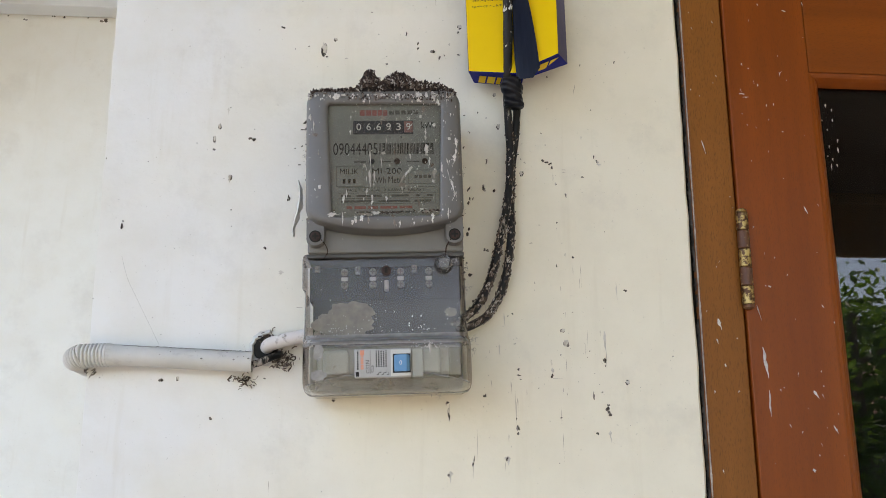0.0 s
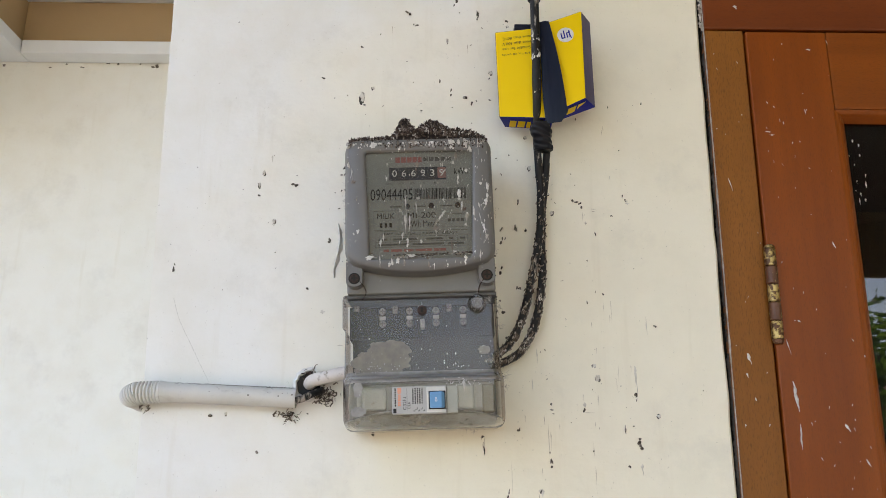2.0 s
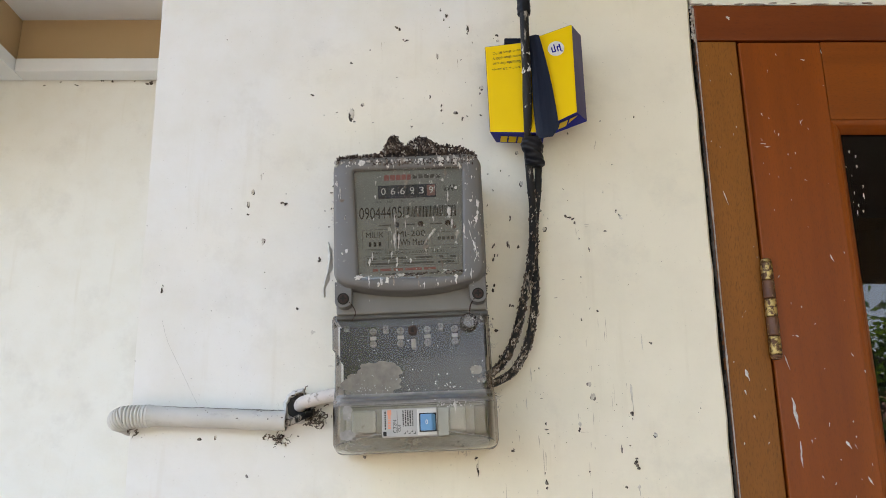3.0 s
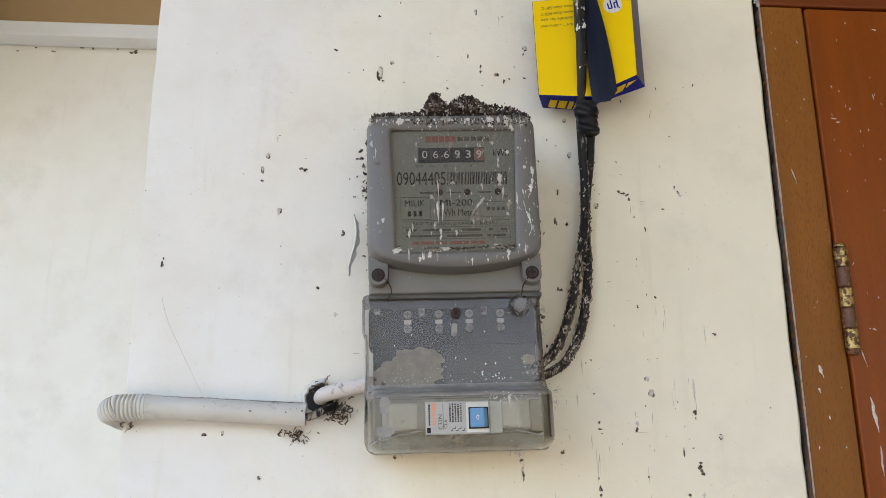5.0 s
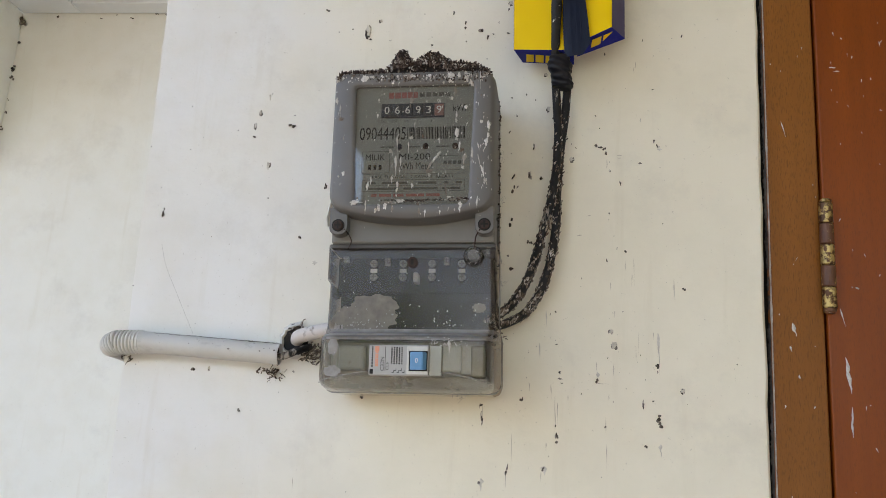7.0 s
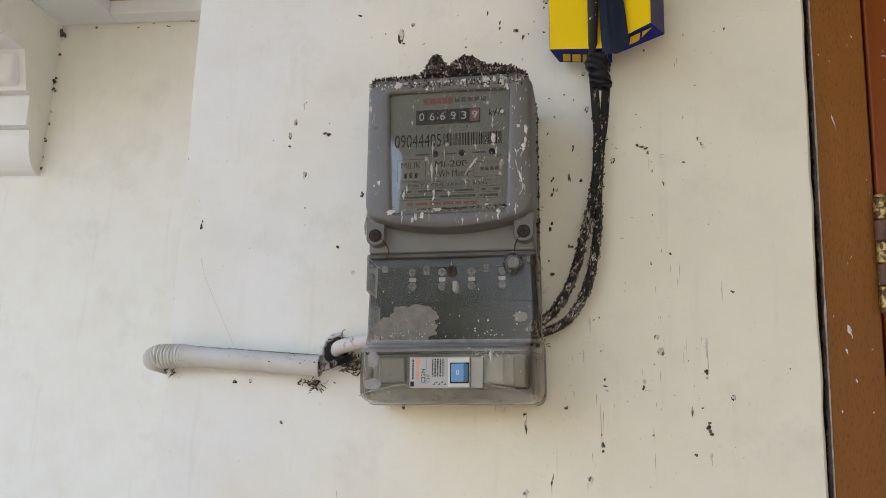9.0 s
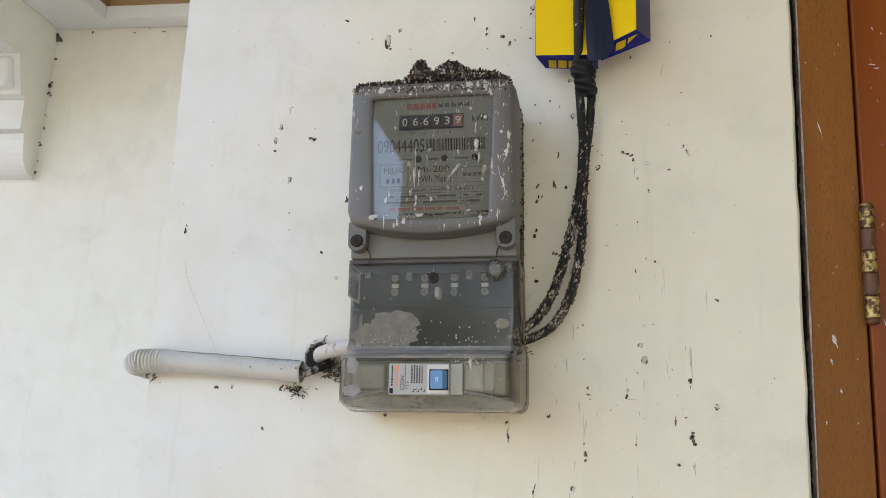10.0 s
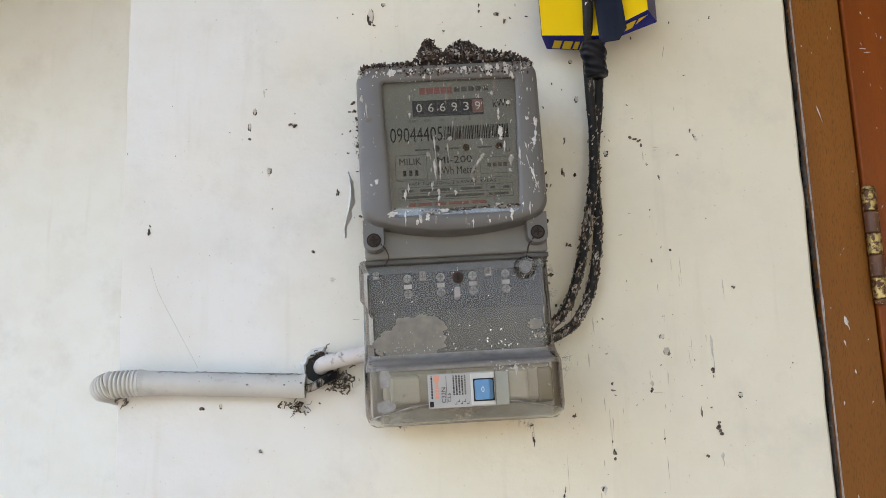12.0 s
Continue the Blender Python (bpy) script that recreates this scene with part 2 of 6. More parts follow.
BLACKCABLE = surface("black_cable_sheath", (0.008, 0.008, 0.009), (0.018, 0.017, 0.016), 60, 0.5, shine=0.25, dirt=(0.44, 0.40, 0.35), dirt_at=(0.595, 0.68), dirt_scale=150, dirt_stretch=(1, 1, 0.22), relief=0.5, dist=0.001)
TAPE = surface("black_tape", (0.006, 0.006, 0.009), (0.012, 0.013, 0.017), 60, 0.34, shine=0.18, relief=0.4, dist=0.001, fine=90)
TAPEBLUE = surface("navy_black_tape", (0.006, 0.010, 0.024), (0.012, 0.018, 0.036), 60, 0.30, shine=0.22, relief=0.4, dist=0.001, fine=90, stretch=(3, 3, 0.4))
YELLOW = surface("yellow_card", (0.80, 0.535, 0.001), (0.84, 0.575, 0.002), 20, 0.45, shine=0.2, relief=0.1)
NAVY = surface("navy_card", (0.006, 0.010, 0.20), (0.010, 0.016, 0.26), 30, 0.5, shine=0.12)
PURPLE = surface("faded_violet_card", (0.045, 0.036, 0.115), (0.07, 0.057, 0.145), 30, 0.5, shine=0.3)
CONDUIT = surface("dusty_white_conduit", (0.53, 0.52, 0.485), (0.62, 0.61, 0.57), 25, 0.55, dirt=(0.26, 0.24, 0.22), dirt_at=(0.56, 0.86), dirt_scale=90, dirt_stretch=(0.5, 1, 1))
SHEATH = surface("pinkish_white_sheath", (0.58, 0.53, 0.49), (0.66, 0.61, 0.57), 40, 0.55, dirt=(0.25, 0.21, 0.17), dirt_at=(0.58, 0.7), dirt_scale=120)
BRASS = surface("worn_brass", (0.40, 0.27, 0.09), (0.55, 0.40, 0.16), 160, 0.4, 0.7, dirt=(0.085, 0.038, 0.018), dirt_at=(0.44, 0.52), dirt_scale=220)
PAINTEDBRASS = surface("brown_painted_brass", (0.085, 0.030, 0.012), (0.14, 0.055, 0.022), 120, 0.5, dirt=(0.48, 0.36, 0.15), dirt_at=(0.62, 0.66), dirt_scale=260)
PELLETS = islands("dry_pellets", [(0.0, (0.018, 0.012, 0.010)), (0.5, (0.058, 0.036, 0.027)), (0.74, (0.13, 0.09, 0.07)), (0.88, (0.28, 0.235, 0.20)), (1.0, (0.66, 0.63, 0.58))], 0.9)
FRESHDROPS = islands("white_splashes", [(0.0, (0.82, 0.81, 0.78)), (0.7, (0.70, 0.67, 0.62)), (1.0, (0.45, 0.40, 0.34))], 0.8)
DROPS = islands("dried_droppings", [(0.0, (0.78, 0.77, 0.74)), (0.5, (0.66, 0.64, 0.60)), (0.85, (0.42, 0.39, 0.34)), (1.0, (0.15, 0.105, 0.08))], 0.8)
SPECKS = islands("dark_specks", [(0.0, (0.026, 0.020, 0.015)), (0.4, (0.09, 0.075, 0.058)), (0.8, (0.17, 0.145, 0.12)), (1.0, (0.34, 0.31, 0.28))], 0.9)
TWIG = islands("dead_straw", [(0.0, (0.03, 0.022, 0.017)), (0.6, (0.11, 0.08, 0.058)), (1.0, (0.30, 0.26, 0.21))], 0.9)
COBWEB = islands("pale_cobweb", [(0.0, (0.20, 0.17, 0.14)), (0.6, (0.42, 0.39, 0.35)), (1.0, (0.62, 0.60, 0.56))], 0.9)
FLOOR = surface("porch_floor", (0.17, 0.135, 0.095), (0.21, 0.165, 0.12), 3, 0.4)
GRASS = surface("garden_ground", (0.15, 0.125, 0.09), (0.22, 0.185, 0.14), 1.5, 0.95)
LEAF = islands("leaves", [(0.0, (0.035, 0.085, 0.015)), (0.5, (0.09, 0.17, 0.03)), (1.0, (0.22, 0.28, 0.07))], 0.5)
leaf_nodes, leaf_links = LEAF.node_tree.nodes, LEAF.node_tree.links
leaf_glow, leaf_mix = leaf_nodes.new("ShaderNodeBsdfTranslucent"), leaf_nodes.new("ShaderNodeMixShader")
leaf_glow.inputs["Color"].default_value = (0.20, 0.34, 0.05, 1)
leaf_mix.inputs["Fac"].default_value = 0.45
leaf_links.new(leaf_nodes["Principled BSDF"].outputs[0], leaf_mix.inputs[1])
leaf_links.new(leaf_glow.outputs[0], leaf_mix.inputs[2])
leaf_links.new(leaf_mix.outputs[0], leaf_nodes["Material Output"].inputs["Surface"])
BARK = surface("bark", (0.12, 0.085, 0.055), (0.19, 0.145, 0.10), 12, 0.9, stretch=(1, 1, 0.2))
ROOFTILE = surface("clay_roof", (0.24, 0.085, 0.05), (0.31, 0.13, 0.08), 4, 0.8)
# near-black stands in for a room without light
DARKROOM = surface("unlit_room_black", (0.012, 0.011, 0.010), (0.018, 0.016, 0.014), 2, 0.9)


# ---- mesh helpers ----
def part(name, bm, material, parent=None, label="", smooth=False):
    me = bpy.data.meshes.new(name)
    bmesh.ops.recalc_face_normals(bm, faces=bm.faces[:])
    bm.to_mesh(me)
    bm.free()
    me.materials.append(material)
    if smooth:
        for p in me.polygons:
            p.use_smooth = True
    ob = new(name, me)
    ob.parent = parent
    if label:
        tagged(ob, label)
    return ob


def thing(name, m=None):
    ob = new(name)
    ob.empty_display_size = 0.02
    if m is not None:
        ob.matrix_basis = m
    return ob


def box(x0, x1, y0, y1, z0, z1, bevel=0.0, bm=None, segs=2):
    own = bmesh.new()
    bmesh.ops.create_cube(own, size=1)
    for v in own.verts:
        v.co = ((x0 + x1) / 2 + v.co.x * (x1 - x0), (y0 + y1) / 2 + v.co.y * (y1 - y0), (z0 + z1) / 2 + v.co.z * (z1 - z0))
    if bevel:
        bmesh.ops.bevel(own, geom=own.edges[:], offset=bevel, segments=segs, affect='EDGES', profile=0.5)
    return join(bm, own)


def join(bm, own):
    if bm is None:
        return own
    me = bpy.data.meshes.new("tmp")
    own.to_mesh(me)
    own.free()
    bm.from_mesh(me)
    bpy.data.meshes.remove(me)
    return bm


def tube(points, radius, sides=12, bm=None, caps=True):
    """A round bar along points; radius: a number or one for each point."""
    bm = bm or bmesh.new()
    pts = [Vector(p) for p in points]
    rad = radius if isinstance(radius, (list, tuple)) else [radius] * len(pts)
    rings, side = [], None
    for i, p in enumerate(pts):
        way = (pts[min(i + 1, len(pts) - 1)] - pts[max(i - 1, 0)]).normalized()
        if side is None:
            side = way.orthogonal().normalized()
        side = (side - way * side.dot(way)).normalized()
        up = way.cross(side)
        rings.append([bm.verts.new(p + rad[i] * (math.cos(a) * side + math.sin(a) * up)) for a in (2 * math.pi * k / sides for k in range(sides))])
    for a, b in zip(rings, rings[1:]):
        for k in range(sides):
            bm.faces.new((a[k], a[(k + 1) % sides], b[(k + 1) % sides], b[k]))
    if caps:
        bm.faces.new(rings[0])
        bm.faces.new(rings[-1])
    return bm


def spline(ctrl, per=10):
    """Catmull-Rom through the given points."""
    p = [Vector(c) for c in ctrl]
    p = [2 * p[0] - p[1], *p, 2 * p[-1] - p[-2]]
    out = []
    for i in range(1, len(p) - 2):
        for k in range(per):
            t = k / per
            a, b, c, d = p[i - 1:i + 3]
            out.append(0.5 * (2 * b + (c - a) * t + (2 * a - 5 * b + 4 * c - d) * t * t + (3 * b - a - 3 * c + d) * t ** 3))
    return out + [p[-2]]


def loops(rings, cap_first=False, cap_last=False, bm=None):
    bm = bm or bmesh.new()
    made = [[bm.verts.new(v) for v in r] for r in rings]
    n = len(made[0])
    for a, b in zip(made, made[1:]):
        for k in range(n):
            bm.faces.new((a[k], a[(k + 1) % n], b[(k + 1) % n], b[k]))
    if cap_first:
        bm.faces.new(made[0])
    if cap_last:
        bm.faces.new(made[-1])
    return bm


def outline(u0, u1, v0, v1, r, sag=0.0, taper=0.0, n=10):
    """A rounded rectangle; sag: how far the lower side bows down; taper: how much narrower the foot is on each side."""
    pts = []
    corners = (((u1 - r), (v1 - r), 0), ((u0 + r), (v1 - r), 90), ((u0 + r), (v0 + r), 180), ((u1 - r), (v0 + r), 270))
    for i, (cu, cv, a0) in enumerate(corners):
        for k in range(n + 1):
            a = radians(a0 + 90 * k / n)
            pts.append((cu + r * math.cos(a), cv + r * math.sin(a)))
        nx = corners[(i + 1) % 4]
        a1 = radians(nx[2])
        end, start = pts[-1], (nx[0] + r * math.cos(a1), nx[1] + r * math.sin(a1))
        for k in range(1, 12):
            t = k / 12
            pts.append((end[0] + (start[0] - end[0]) * t, end[1] + (start[1] - end[1]) * t))
    out, mid, half = [], (u0 + u1) / 2, (u1 - u0) / 2
    for u, v in pts:
        low = (v1 - v) / (v1 - v0)
        s = (u - mid) / half
        u = mid + (u - mid) * (1 - taper * low / half)
        out.append((u, v - sag * (1 - s * s) * max(0, low * 2 - 1)))
    return out


def at_depth(pts, d):
    return [(u, d, v) for u, v in pts]


def blob(bm, c, size, tilt=0.0, jitter=0.25, rng=random, subdiv=1):
    """One small uneven lump."""
    made = bmesh.ops.create_icosphere(bm, subdivisions=subdiv, radius=1.0)["verts"]
    m = Matrix.Translation(c) @ Matrix.Rotation(tilt, 4, 'Y') @ Matrix.Diagonal((*size, 1))
    for v in made:
        v.co = m @ (v.co * (1 + rng.uniform(-jitter, jitter)))


def lumps(items):
    """Many small lumps in one mesh: (centre, size, turn about x, y, z), each an uneven icosahedron."""
    bm = bmesh.new()
    ico = bmesh.new()
    bmesh.ops.create_icosphere(ico, subdivisions=1, radius=1.0)
    ico.verts.index_update()
    base = [v.co.copy() for v in ico.verts]
    tri = [[v.index for v in f.verts] for f in ico.faces]
    ico.free()
    rng = random.Random(3)
    for c, size, rot in items:
        m = Matrix.LocRotScale(c, Euler(rot), size)
        vs = [bm.verts.new(m @ (b * rng.uniform(0.8, 1.15))) for b in base]
        for t in tri:
            bm.faces.new([vs[i] for i in t])
    return bm


def lettering(text, width, height, material, parent, where, turn=0.0, name="lettering", proud=0.0002, rot=None):
    """Raised words in the built-in font, centred at where, facing -y."""
    cu = bpy.data.curves.new("words", 'FONT')
    cu.body, cu.align_x, cu.align_y, cu.extrude, cu.resolution_u = text, 'LEFT', 'BOTTOM', 0.0, 3
    tmp = bpy.data.objects.new("words", cu)
    me = bpy.data.meshes.new_from_object(tmp)
    bpy.data.objects.remove(tmp)
    bpy.data.curves.remove(cu)
    co = np.array([v.co[:] for v in me.vertices])
    lo, hi = co.min(0), co.max(0)
    sx, sy = width / (hi[0] - lo[0]), height / (hi[1] - lo[1])
    for v in me.vertices:
        v.co = ((v.co.x - (lo[0] + hi[0]) / 2) * sx, (v.co.y - (lo[1] + hi[1]) / 2) * sy, 0)
    me.materials.append(material)
    ob = new(name, me)
    ob.parent = parent
    ob.matrix_basis = Matrix.Translation(where) @ (rot or Matrix.Rotation(radians(90), 4, 'X')) @ Matrix.Rotation(radians(turn), 4, 'Z')
    return ob


# ---- the large structure ----
WALL_Y, BACK_Y = 0.62, 1.097


def pier():
    """The wall pier that carries the meter; its free edge runs slightly out of plumb."""
    bm = bmesh.new()
    rng = random.Random(11)
    zs = [0.0, 1.2] + [1.4 + 0.02 * k for k in range(46)] + [2.4, 3.0]
    rings = []
    for z in zs:
        xe = -0.2180 - 0.0275 * (min(max(z, 1.3), 2.4) - 1.65) + rng.uniform(-0.0003, 0.0003)
        xr = 0.2424 + rng.uniform(-0.0007, 0.0007)
        r = 0.0003
        rings.append([(xe, 1.2, z), (xe, WALL_Y + r, z), (xe + 0.3 * r, WALL_Y + 0.3 * r, z), (xe + r, WALL_Y, z), (xr - 0.002, WALL_Y, z), (xr, WALL_Y + 0.002, z), (xr, 1.2, z)])
    return loops(rings, True, True, bm)


tagged(part("wall_pier", pier(), PAINT), "cream-white painted plaster pier, stained and specked", "wall", kind="structure")
tagged(part("wall_over_door", box(0.2447, 3.29, WALL_Y, 0.78, 2.0835, 3.0), PAINT_PLAIN), "cream painted wall over the door", "wall", kind="structure")
tagged(part("wall_beside_door", box(1.215, 3.29, WALL_Y, 0.78, 0.0, 2.134), PAINT_PLAIN), "cream painted wall beside the door", "wall", kind="structure")
tagged(part("wall_recess", box(-3.0, -0.26, BACK_Y, 1.25, 0.0, 3.0), PAINT_PLAIN), "cream painted back wall of the recess", "wall", kind="structure")
tagged(part("wall_over_recess", box(-3.0, -0.26, WALL_Y, 0.74, 2.4505, 3.0), PAINT_PLAIN), "cream painted wall over the recess", "wall", kind="structure")
tagged(part("ceiling_recess", box(-3.0, -0.26, 0.75, 1.09, 2.361, 2.45), WHITE), "white painted ceiling of the recess", "ceiling", kind="structure")
# out of view; stops short on the left to let skylight reach the pier
tagged(part("ceiling", box(-0.80, 3.5, -2.75, 0.63, 3.001, 3.12), CEILING), "porch ceiling out of view, darkened to mirror as shade", "ceiling", kind="structure")
tagged(part("fascia", box(-0.80, 3.5, -2.80, -2.751, 2.66, 3.12), BROWN), "brown eave board of the porch", "trim", kind="structure")
# added wall out of view: blocks sky so the light falls off rightwards
tagged(part("skylight_block", box(3.30, 3.46, -2.75, 0.78, 0.0, 3.0), PAINT_PLAIN), "unseen cream wall added to cut skylight from the right", "wall", kind="structure")
tagged(part("floor", box(-3.2, 3.5, -2.6, 1.3, -0.12, 0.0), FLOOR), "pale tiled porch floor", "floor", kind="structure")

# stepped white lip and tan faces under the recess ceiling
lip = bmesh.new()
box(-0.616, -0.262, 1.066, BACK_Y - 0.001, 2.2600, 2.2815, 0.0012, lip)
box(-0.711, -0.617, 0.76, BACK_Y - 0.001, 2.2600, 2.2815, 0.0012, lip)
tagged(part("trim_lip", lip, WHITE), "white painted ledge under the recess ceiling", "trim", kind="structure")
tan = bmesh.new()
box(-0.629, -0.262, 1.0905, BACK_Y - 0.002, 2.2820, 2.3605, 0.0, tan)
box(-0.711, -0.63, 0.76, BACK_Y - 0.002, 2.2820, 2.3605, 0.0, tan)
tagged(part("trim_tan", tan, BROWN), "tan brown painted riser above the white ledge", "trim", kind="structure")

# room behind the door: its lack of light is put into a near-black colour
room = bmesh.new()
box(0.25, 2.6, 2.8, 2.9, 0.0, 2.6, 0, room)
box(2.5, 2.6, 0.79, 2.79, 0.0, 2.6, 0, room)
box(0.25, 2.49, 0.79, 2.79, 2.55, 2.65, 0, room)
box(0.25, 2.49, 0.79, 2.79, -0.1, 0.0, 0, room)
tagged(part("wall_inner_room", room, DARKROOM), "near-black shell for the unlit room behind the glazed door", "wall", kind="structure")


def bracket():
    """A plaster console under a beam in the recess: stepped front, hollow curved foot, white panel."""
    th = thing("wall_bracket")
    prof = [(BACK_Y, 2.2595), (0.76, 2.2595), (0.76, 2.1850), (1.023, 2.1850), (1.030, 2.160), (1.040, 2.1285), (1.052, 2.1265), (1.049, 2.1230), (1.051, 2.0790), (1.062, 2.0775), (1.059, 2.0745), (1.062, 2.066)]
    for k in range(1, 9):
        a = radians(90 * k / 8)
        prof.append((1.062 + 0.034 * (1 - math.cos(a)), 2.066 - 0.050 * math.sin(a)))
    prof.append((BACK_Y, 2.012))
    x1, x0 = -0.712, -1.02
    bm = bmesh.new()
    a = [bm.verts.new((x1, y, z)) for y, z in prof]
    b = [bm.verts.new((x0, y, z)) for y, z in prof]
    for k in range(len(prof) - 1):
        bm.faces.new((a[k], a[k + 1], b[k + 1], b[k]))
    bm.faces.new(a)
    bm.faces.new(b)
    body = part("body", bm, PAINT_PLAIN, th)
    body.data.materials.append(WHITE)
    for p in body.data.polygons:
        p.material_index = 0 if abs(p.normal.x) > 0.9 else 1
    part("panel", box(x0, -0.7225, 1.0195, 1.045, 2.1345, 2.1825, 0.0075, segs=4), WHITE, th, "raised white rounded panel")
    tagged(th, "cream and white plaster bracket on the recess wall", "bracket")


bracket()


def door():
    """Frame and glazed leaf, nearly flush with the wall."""
    fr = thing("door_frame")
    part("jamb", box(0.2455, 0.2806, 0.6175, 0.74, 0.0, 2.0455, 0.0016), JAMB, fr, "golden brown varnished jamb with dark pores")
    part("jamb", box(1.180, 1.2145, 0.6175, 0.74, 0.0, 2.0455, 0.0016), JAMB, fr)
    part("head", box(0.2455, 1.2145, 0.6170, 0.74, 2.0465, 2.0815, 0.0016), HEAD, fr, "red-brown varnished head piece")
    rng = random.Random(5)
    # broken mortar deep in the joint, and a thin pale line of plaster on the jamb's arris
    bm, pale = bmesh.new(), bmesh.new()
    ring, line = [], []
    for k in range(420):
        z = 1.45 + 0.0015 * k
        w = 0.0007 + 0.0018 * noise.noise((z * 16, 1, 0)) + 0.0012 * noise.noise((z * 90, 4, 0)) + rng.uniform(-0.0005, 0.0005)
        w = min(max(w, 0.0001), 0.0028)
        y = 0.6215 + 0.0016 * noise.noise((z * 60, 2, 5))
        ring.append([(0.2460, 0.6290, z), (0.2456 - w, y + 0.0040, z), (0.2456 - 0.75 * w, y + 0.0006, z), (0.2456 - 0.3 * w, y - 0.0003, z), (0.2460, y, z)])
        o = 0.7 * max(0.00004, 0.0001 + 0.0011 * noise.noise((z * 40, 9, 0)) + 0.0005 * noise.noise((z * 170, 3, 0)))
        line.append([(0.2458, 0.6200, z), (0.2454 - 0.8 * o, 0.6188, z), (0.2455, 0.6172 - 0.3 * o, z), (0.2457 + 0.8 * o, 0.6172 - 0.2 * o, z), (0.2462, 0.6182, z)])
    loops(ring, True, True, bm)
    loops(line, True, True, pale)
    part("mortar_edge", bm, DARKMORTAR, fr, "crumbling dirty mortar in the joint")
    part("plaster_line", pale, PALEMORTAR, fr, "thin broken white plaster line on the jamb")
    # crumbs of plaster over the head piece and the lump at its corner
    bm = bmesh.new()
    for k in range(70):
        x = 0.2460 + 0.97 * (k + rng.random()) / 70
        blob(bm, (x, 0.6165, 2.0823 + rng.uniform(-0.0004, 0.0008)), (rng.uniform(0.003, 0.009), 0.0012, rng.uniform(0.0004, 0.0011)), rng.uniform(-0.1, 0.1), 0.3, rng)
    for k in range(18):
        blob(bm, (0.2440 + rng.uniform(-0.0012, 0.0018), 0.6192, 2.047 + 0.0019 * k + rng.uniform(-0.001, 0.001)), (rng.uniform(0.0006, 0.0018), 0.0016, rng.uniform(0.0010, 0.0030)), rng.uniform(-0.6, 0.6), 0.4, rng)
    part("mortar_lump", bm, PALEMORTAR, fr, "rough pale plaster crumbs over the head piece")
    # solid filler: the open joint's shade is put into its near-black colour
    part("gap_filler", box(0.2425, 0.24540, 0.6255, 0.70, 0.0, 2.083), GAP, fr, "near-black filler for the shade in the open joint")
    tagged(fr, "varnished brown wooden door frame with dark joint", "door frame", kind="structure")

    lf = thing("door_1")
    y0, y1 = 0.6165, 0.652
    part("stile", box(0.2820, 0.3535, y0, y1, 0.01, 2.0440, 0.0014), DOOR, lf)
    part("stile", box(1.106, 1.1775, y0, y1, 0.01, 2.0440, 0.0014), DOOR, lf)
    part("rail", box(0.3537, 1.1057, y0 + 0.0002, y1, 1.9700, 2.0440, 0.0006), RAIL, lf)
    part("rail", box(0.3537, 1.1057, y0 + 0.0004, y1, 0.80, 0.95, 0.0010), DOOR, lf)
    part("rail", box(0.3537, 1.1057, y0 + 0.0004, y1, 0.01, 0.22, 0.0010), DOOR, lf)
    part("panel", box(0.3537, 1.1057, y0 + 0.010, y1 - 0.006, 0.2205, 0.7995, 0.003), DOOR, lf)
    # sloped glazing bead with a rounded nose
    def bead_ring(k):
        d = k / 5
        ins = 0.0085 * d
        dep = y0 + 0.002 + 0.011 * d - 0.003 * math.sin(math.pi * d)
        wide = 0.0130 * d
        return [(0.3536 + wide, dep, 0.9502 + ins), (1.1058 - wide, dep, 0.9502 + ins), (1.1058 - wide, dep, 1.9699 - ins), (0.3536 + wide, dep, 1.9699 - ins)]
    part("glazing_bead", loops([bead_ring(k) for k in range(6)]), DOOR, lf, "moulded red-brown glazing bead")
    pane = part("pane", box(0.3600, 1.102, 0.632, 0.636, 0.954, 1.966), DOORGLASS, lf, "dark-tinted door glass reflecting the garden")
    pane.visible_shadow = False
    h = thing("door_hinge")
    h.parent = lf
    for k in range(5):
        z0 = 1.7672 + 0.0150 * k
        rings = []
        for dz, r in ((0.0002, 0.0042), (0.0009, 0.0047), (0.0141, 0.0047), (0.0148, 0.0042)):
            rings.append([(0.2826 + r * math.cos(2 * math.pi * i / 20), 0.6125 + r * math.sin(2 * math.pi * i / 20), z0 + dz) for i in range(20)])
        part("knuckle", loops(rings, True, True), PAINTEDBRASS if k in (1, 3) else BRASS, h, smooth=False)
    part("pin", tube([(0.2826, 0.6125, 1.764), (0.2826, 0.6125, 1.8445)], 0.0032, 14), PAINTEDBRASS, h)
    part("pin_cap", tube([(0.2826, 0.6125, 1.8423), (0.2826, 0.6125, 1.8442), (0.2826, 0.6125, 1.8455)], [0.0045, 0.0041, 0.002], 16), BRASS, h)
    part("pin_cap", tube([(0.2826, 0.6125, 1.7670), (0.2826, 0.6125, 1.7650), (0.2826, 0.6125, 1.7638)], [0.0045, 0.0041, 0.002], 16), PAINTEDBRASS, h)
    tagged(h, "worn brass butt hinge with brown paint")
    tagged(lf, "closed red-brown varnished wooden door with glass pane", "door", kind="structure")


door()

# ---- the electricity meter ----
TURN_M = 2.3
METER_M = Matrix.Translation((-0.001, WALL_Y, 1.800)) @ Matrix.Rotation(radians(-TURN_M), 4, 'Y')
MM = 0.001


def mmbox(u0, u1, d0, d1, v0, v1, bevel=0.0, bm=None):
    return box(u0 * MM, u1 * MM, -d1 * MM, -d0 * MM, v0 * MM, v1 * MM, bevel * MM, bm)


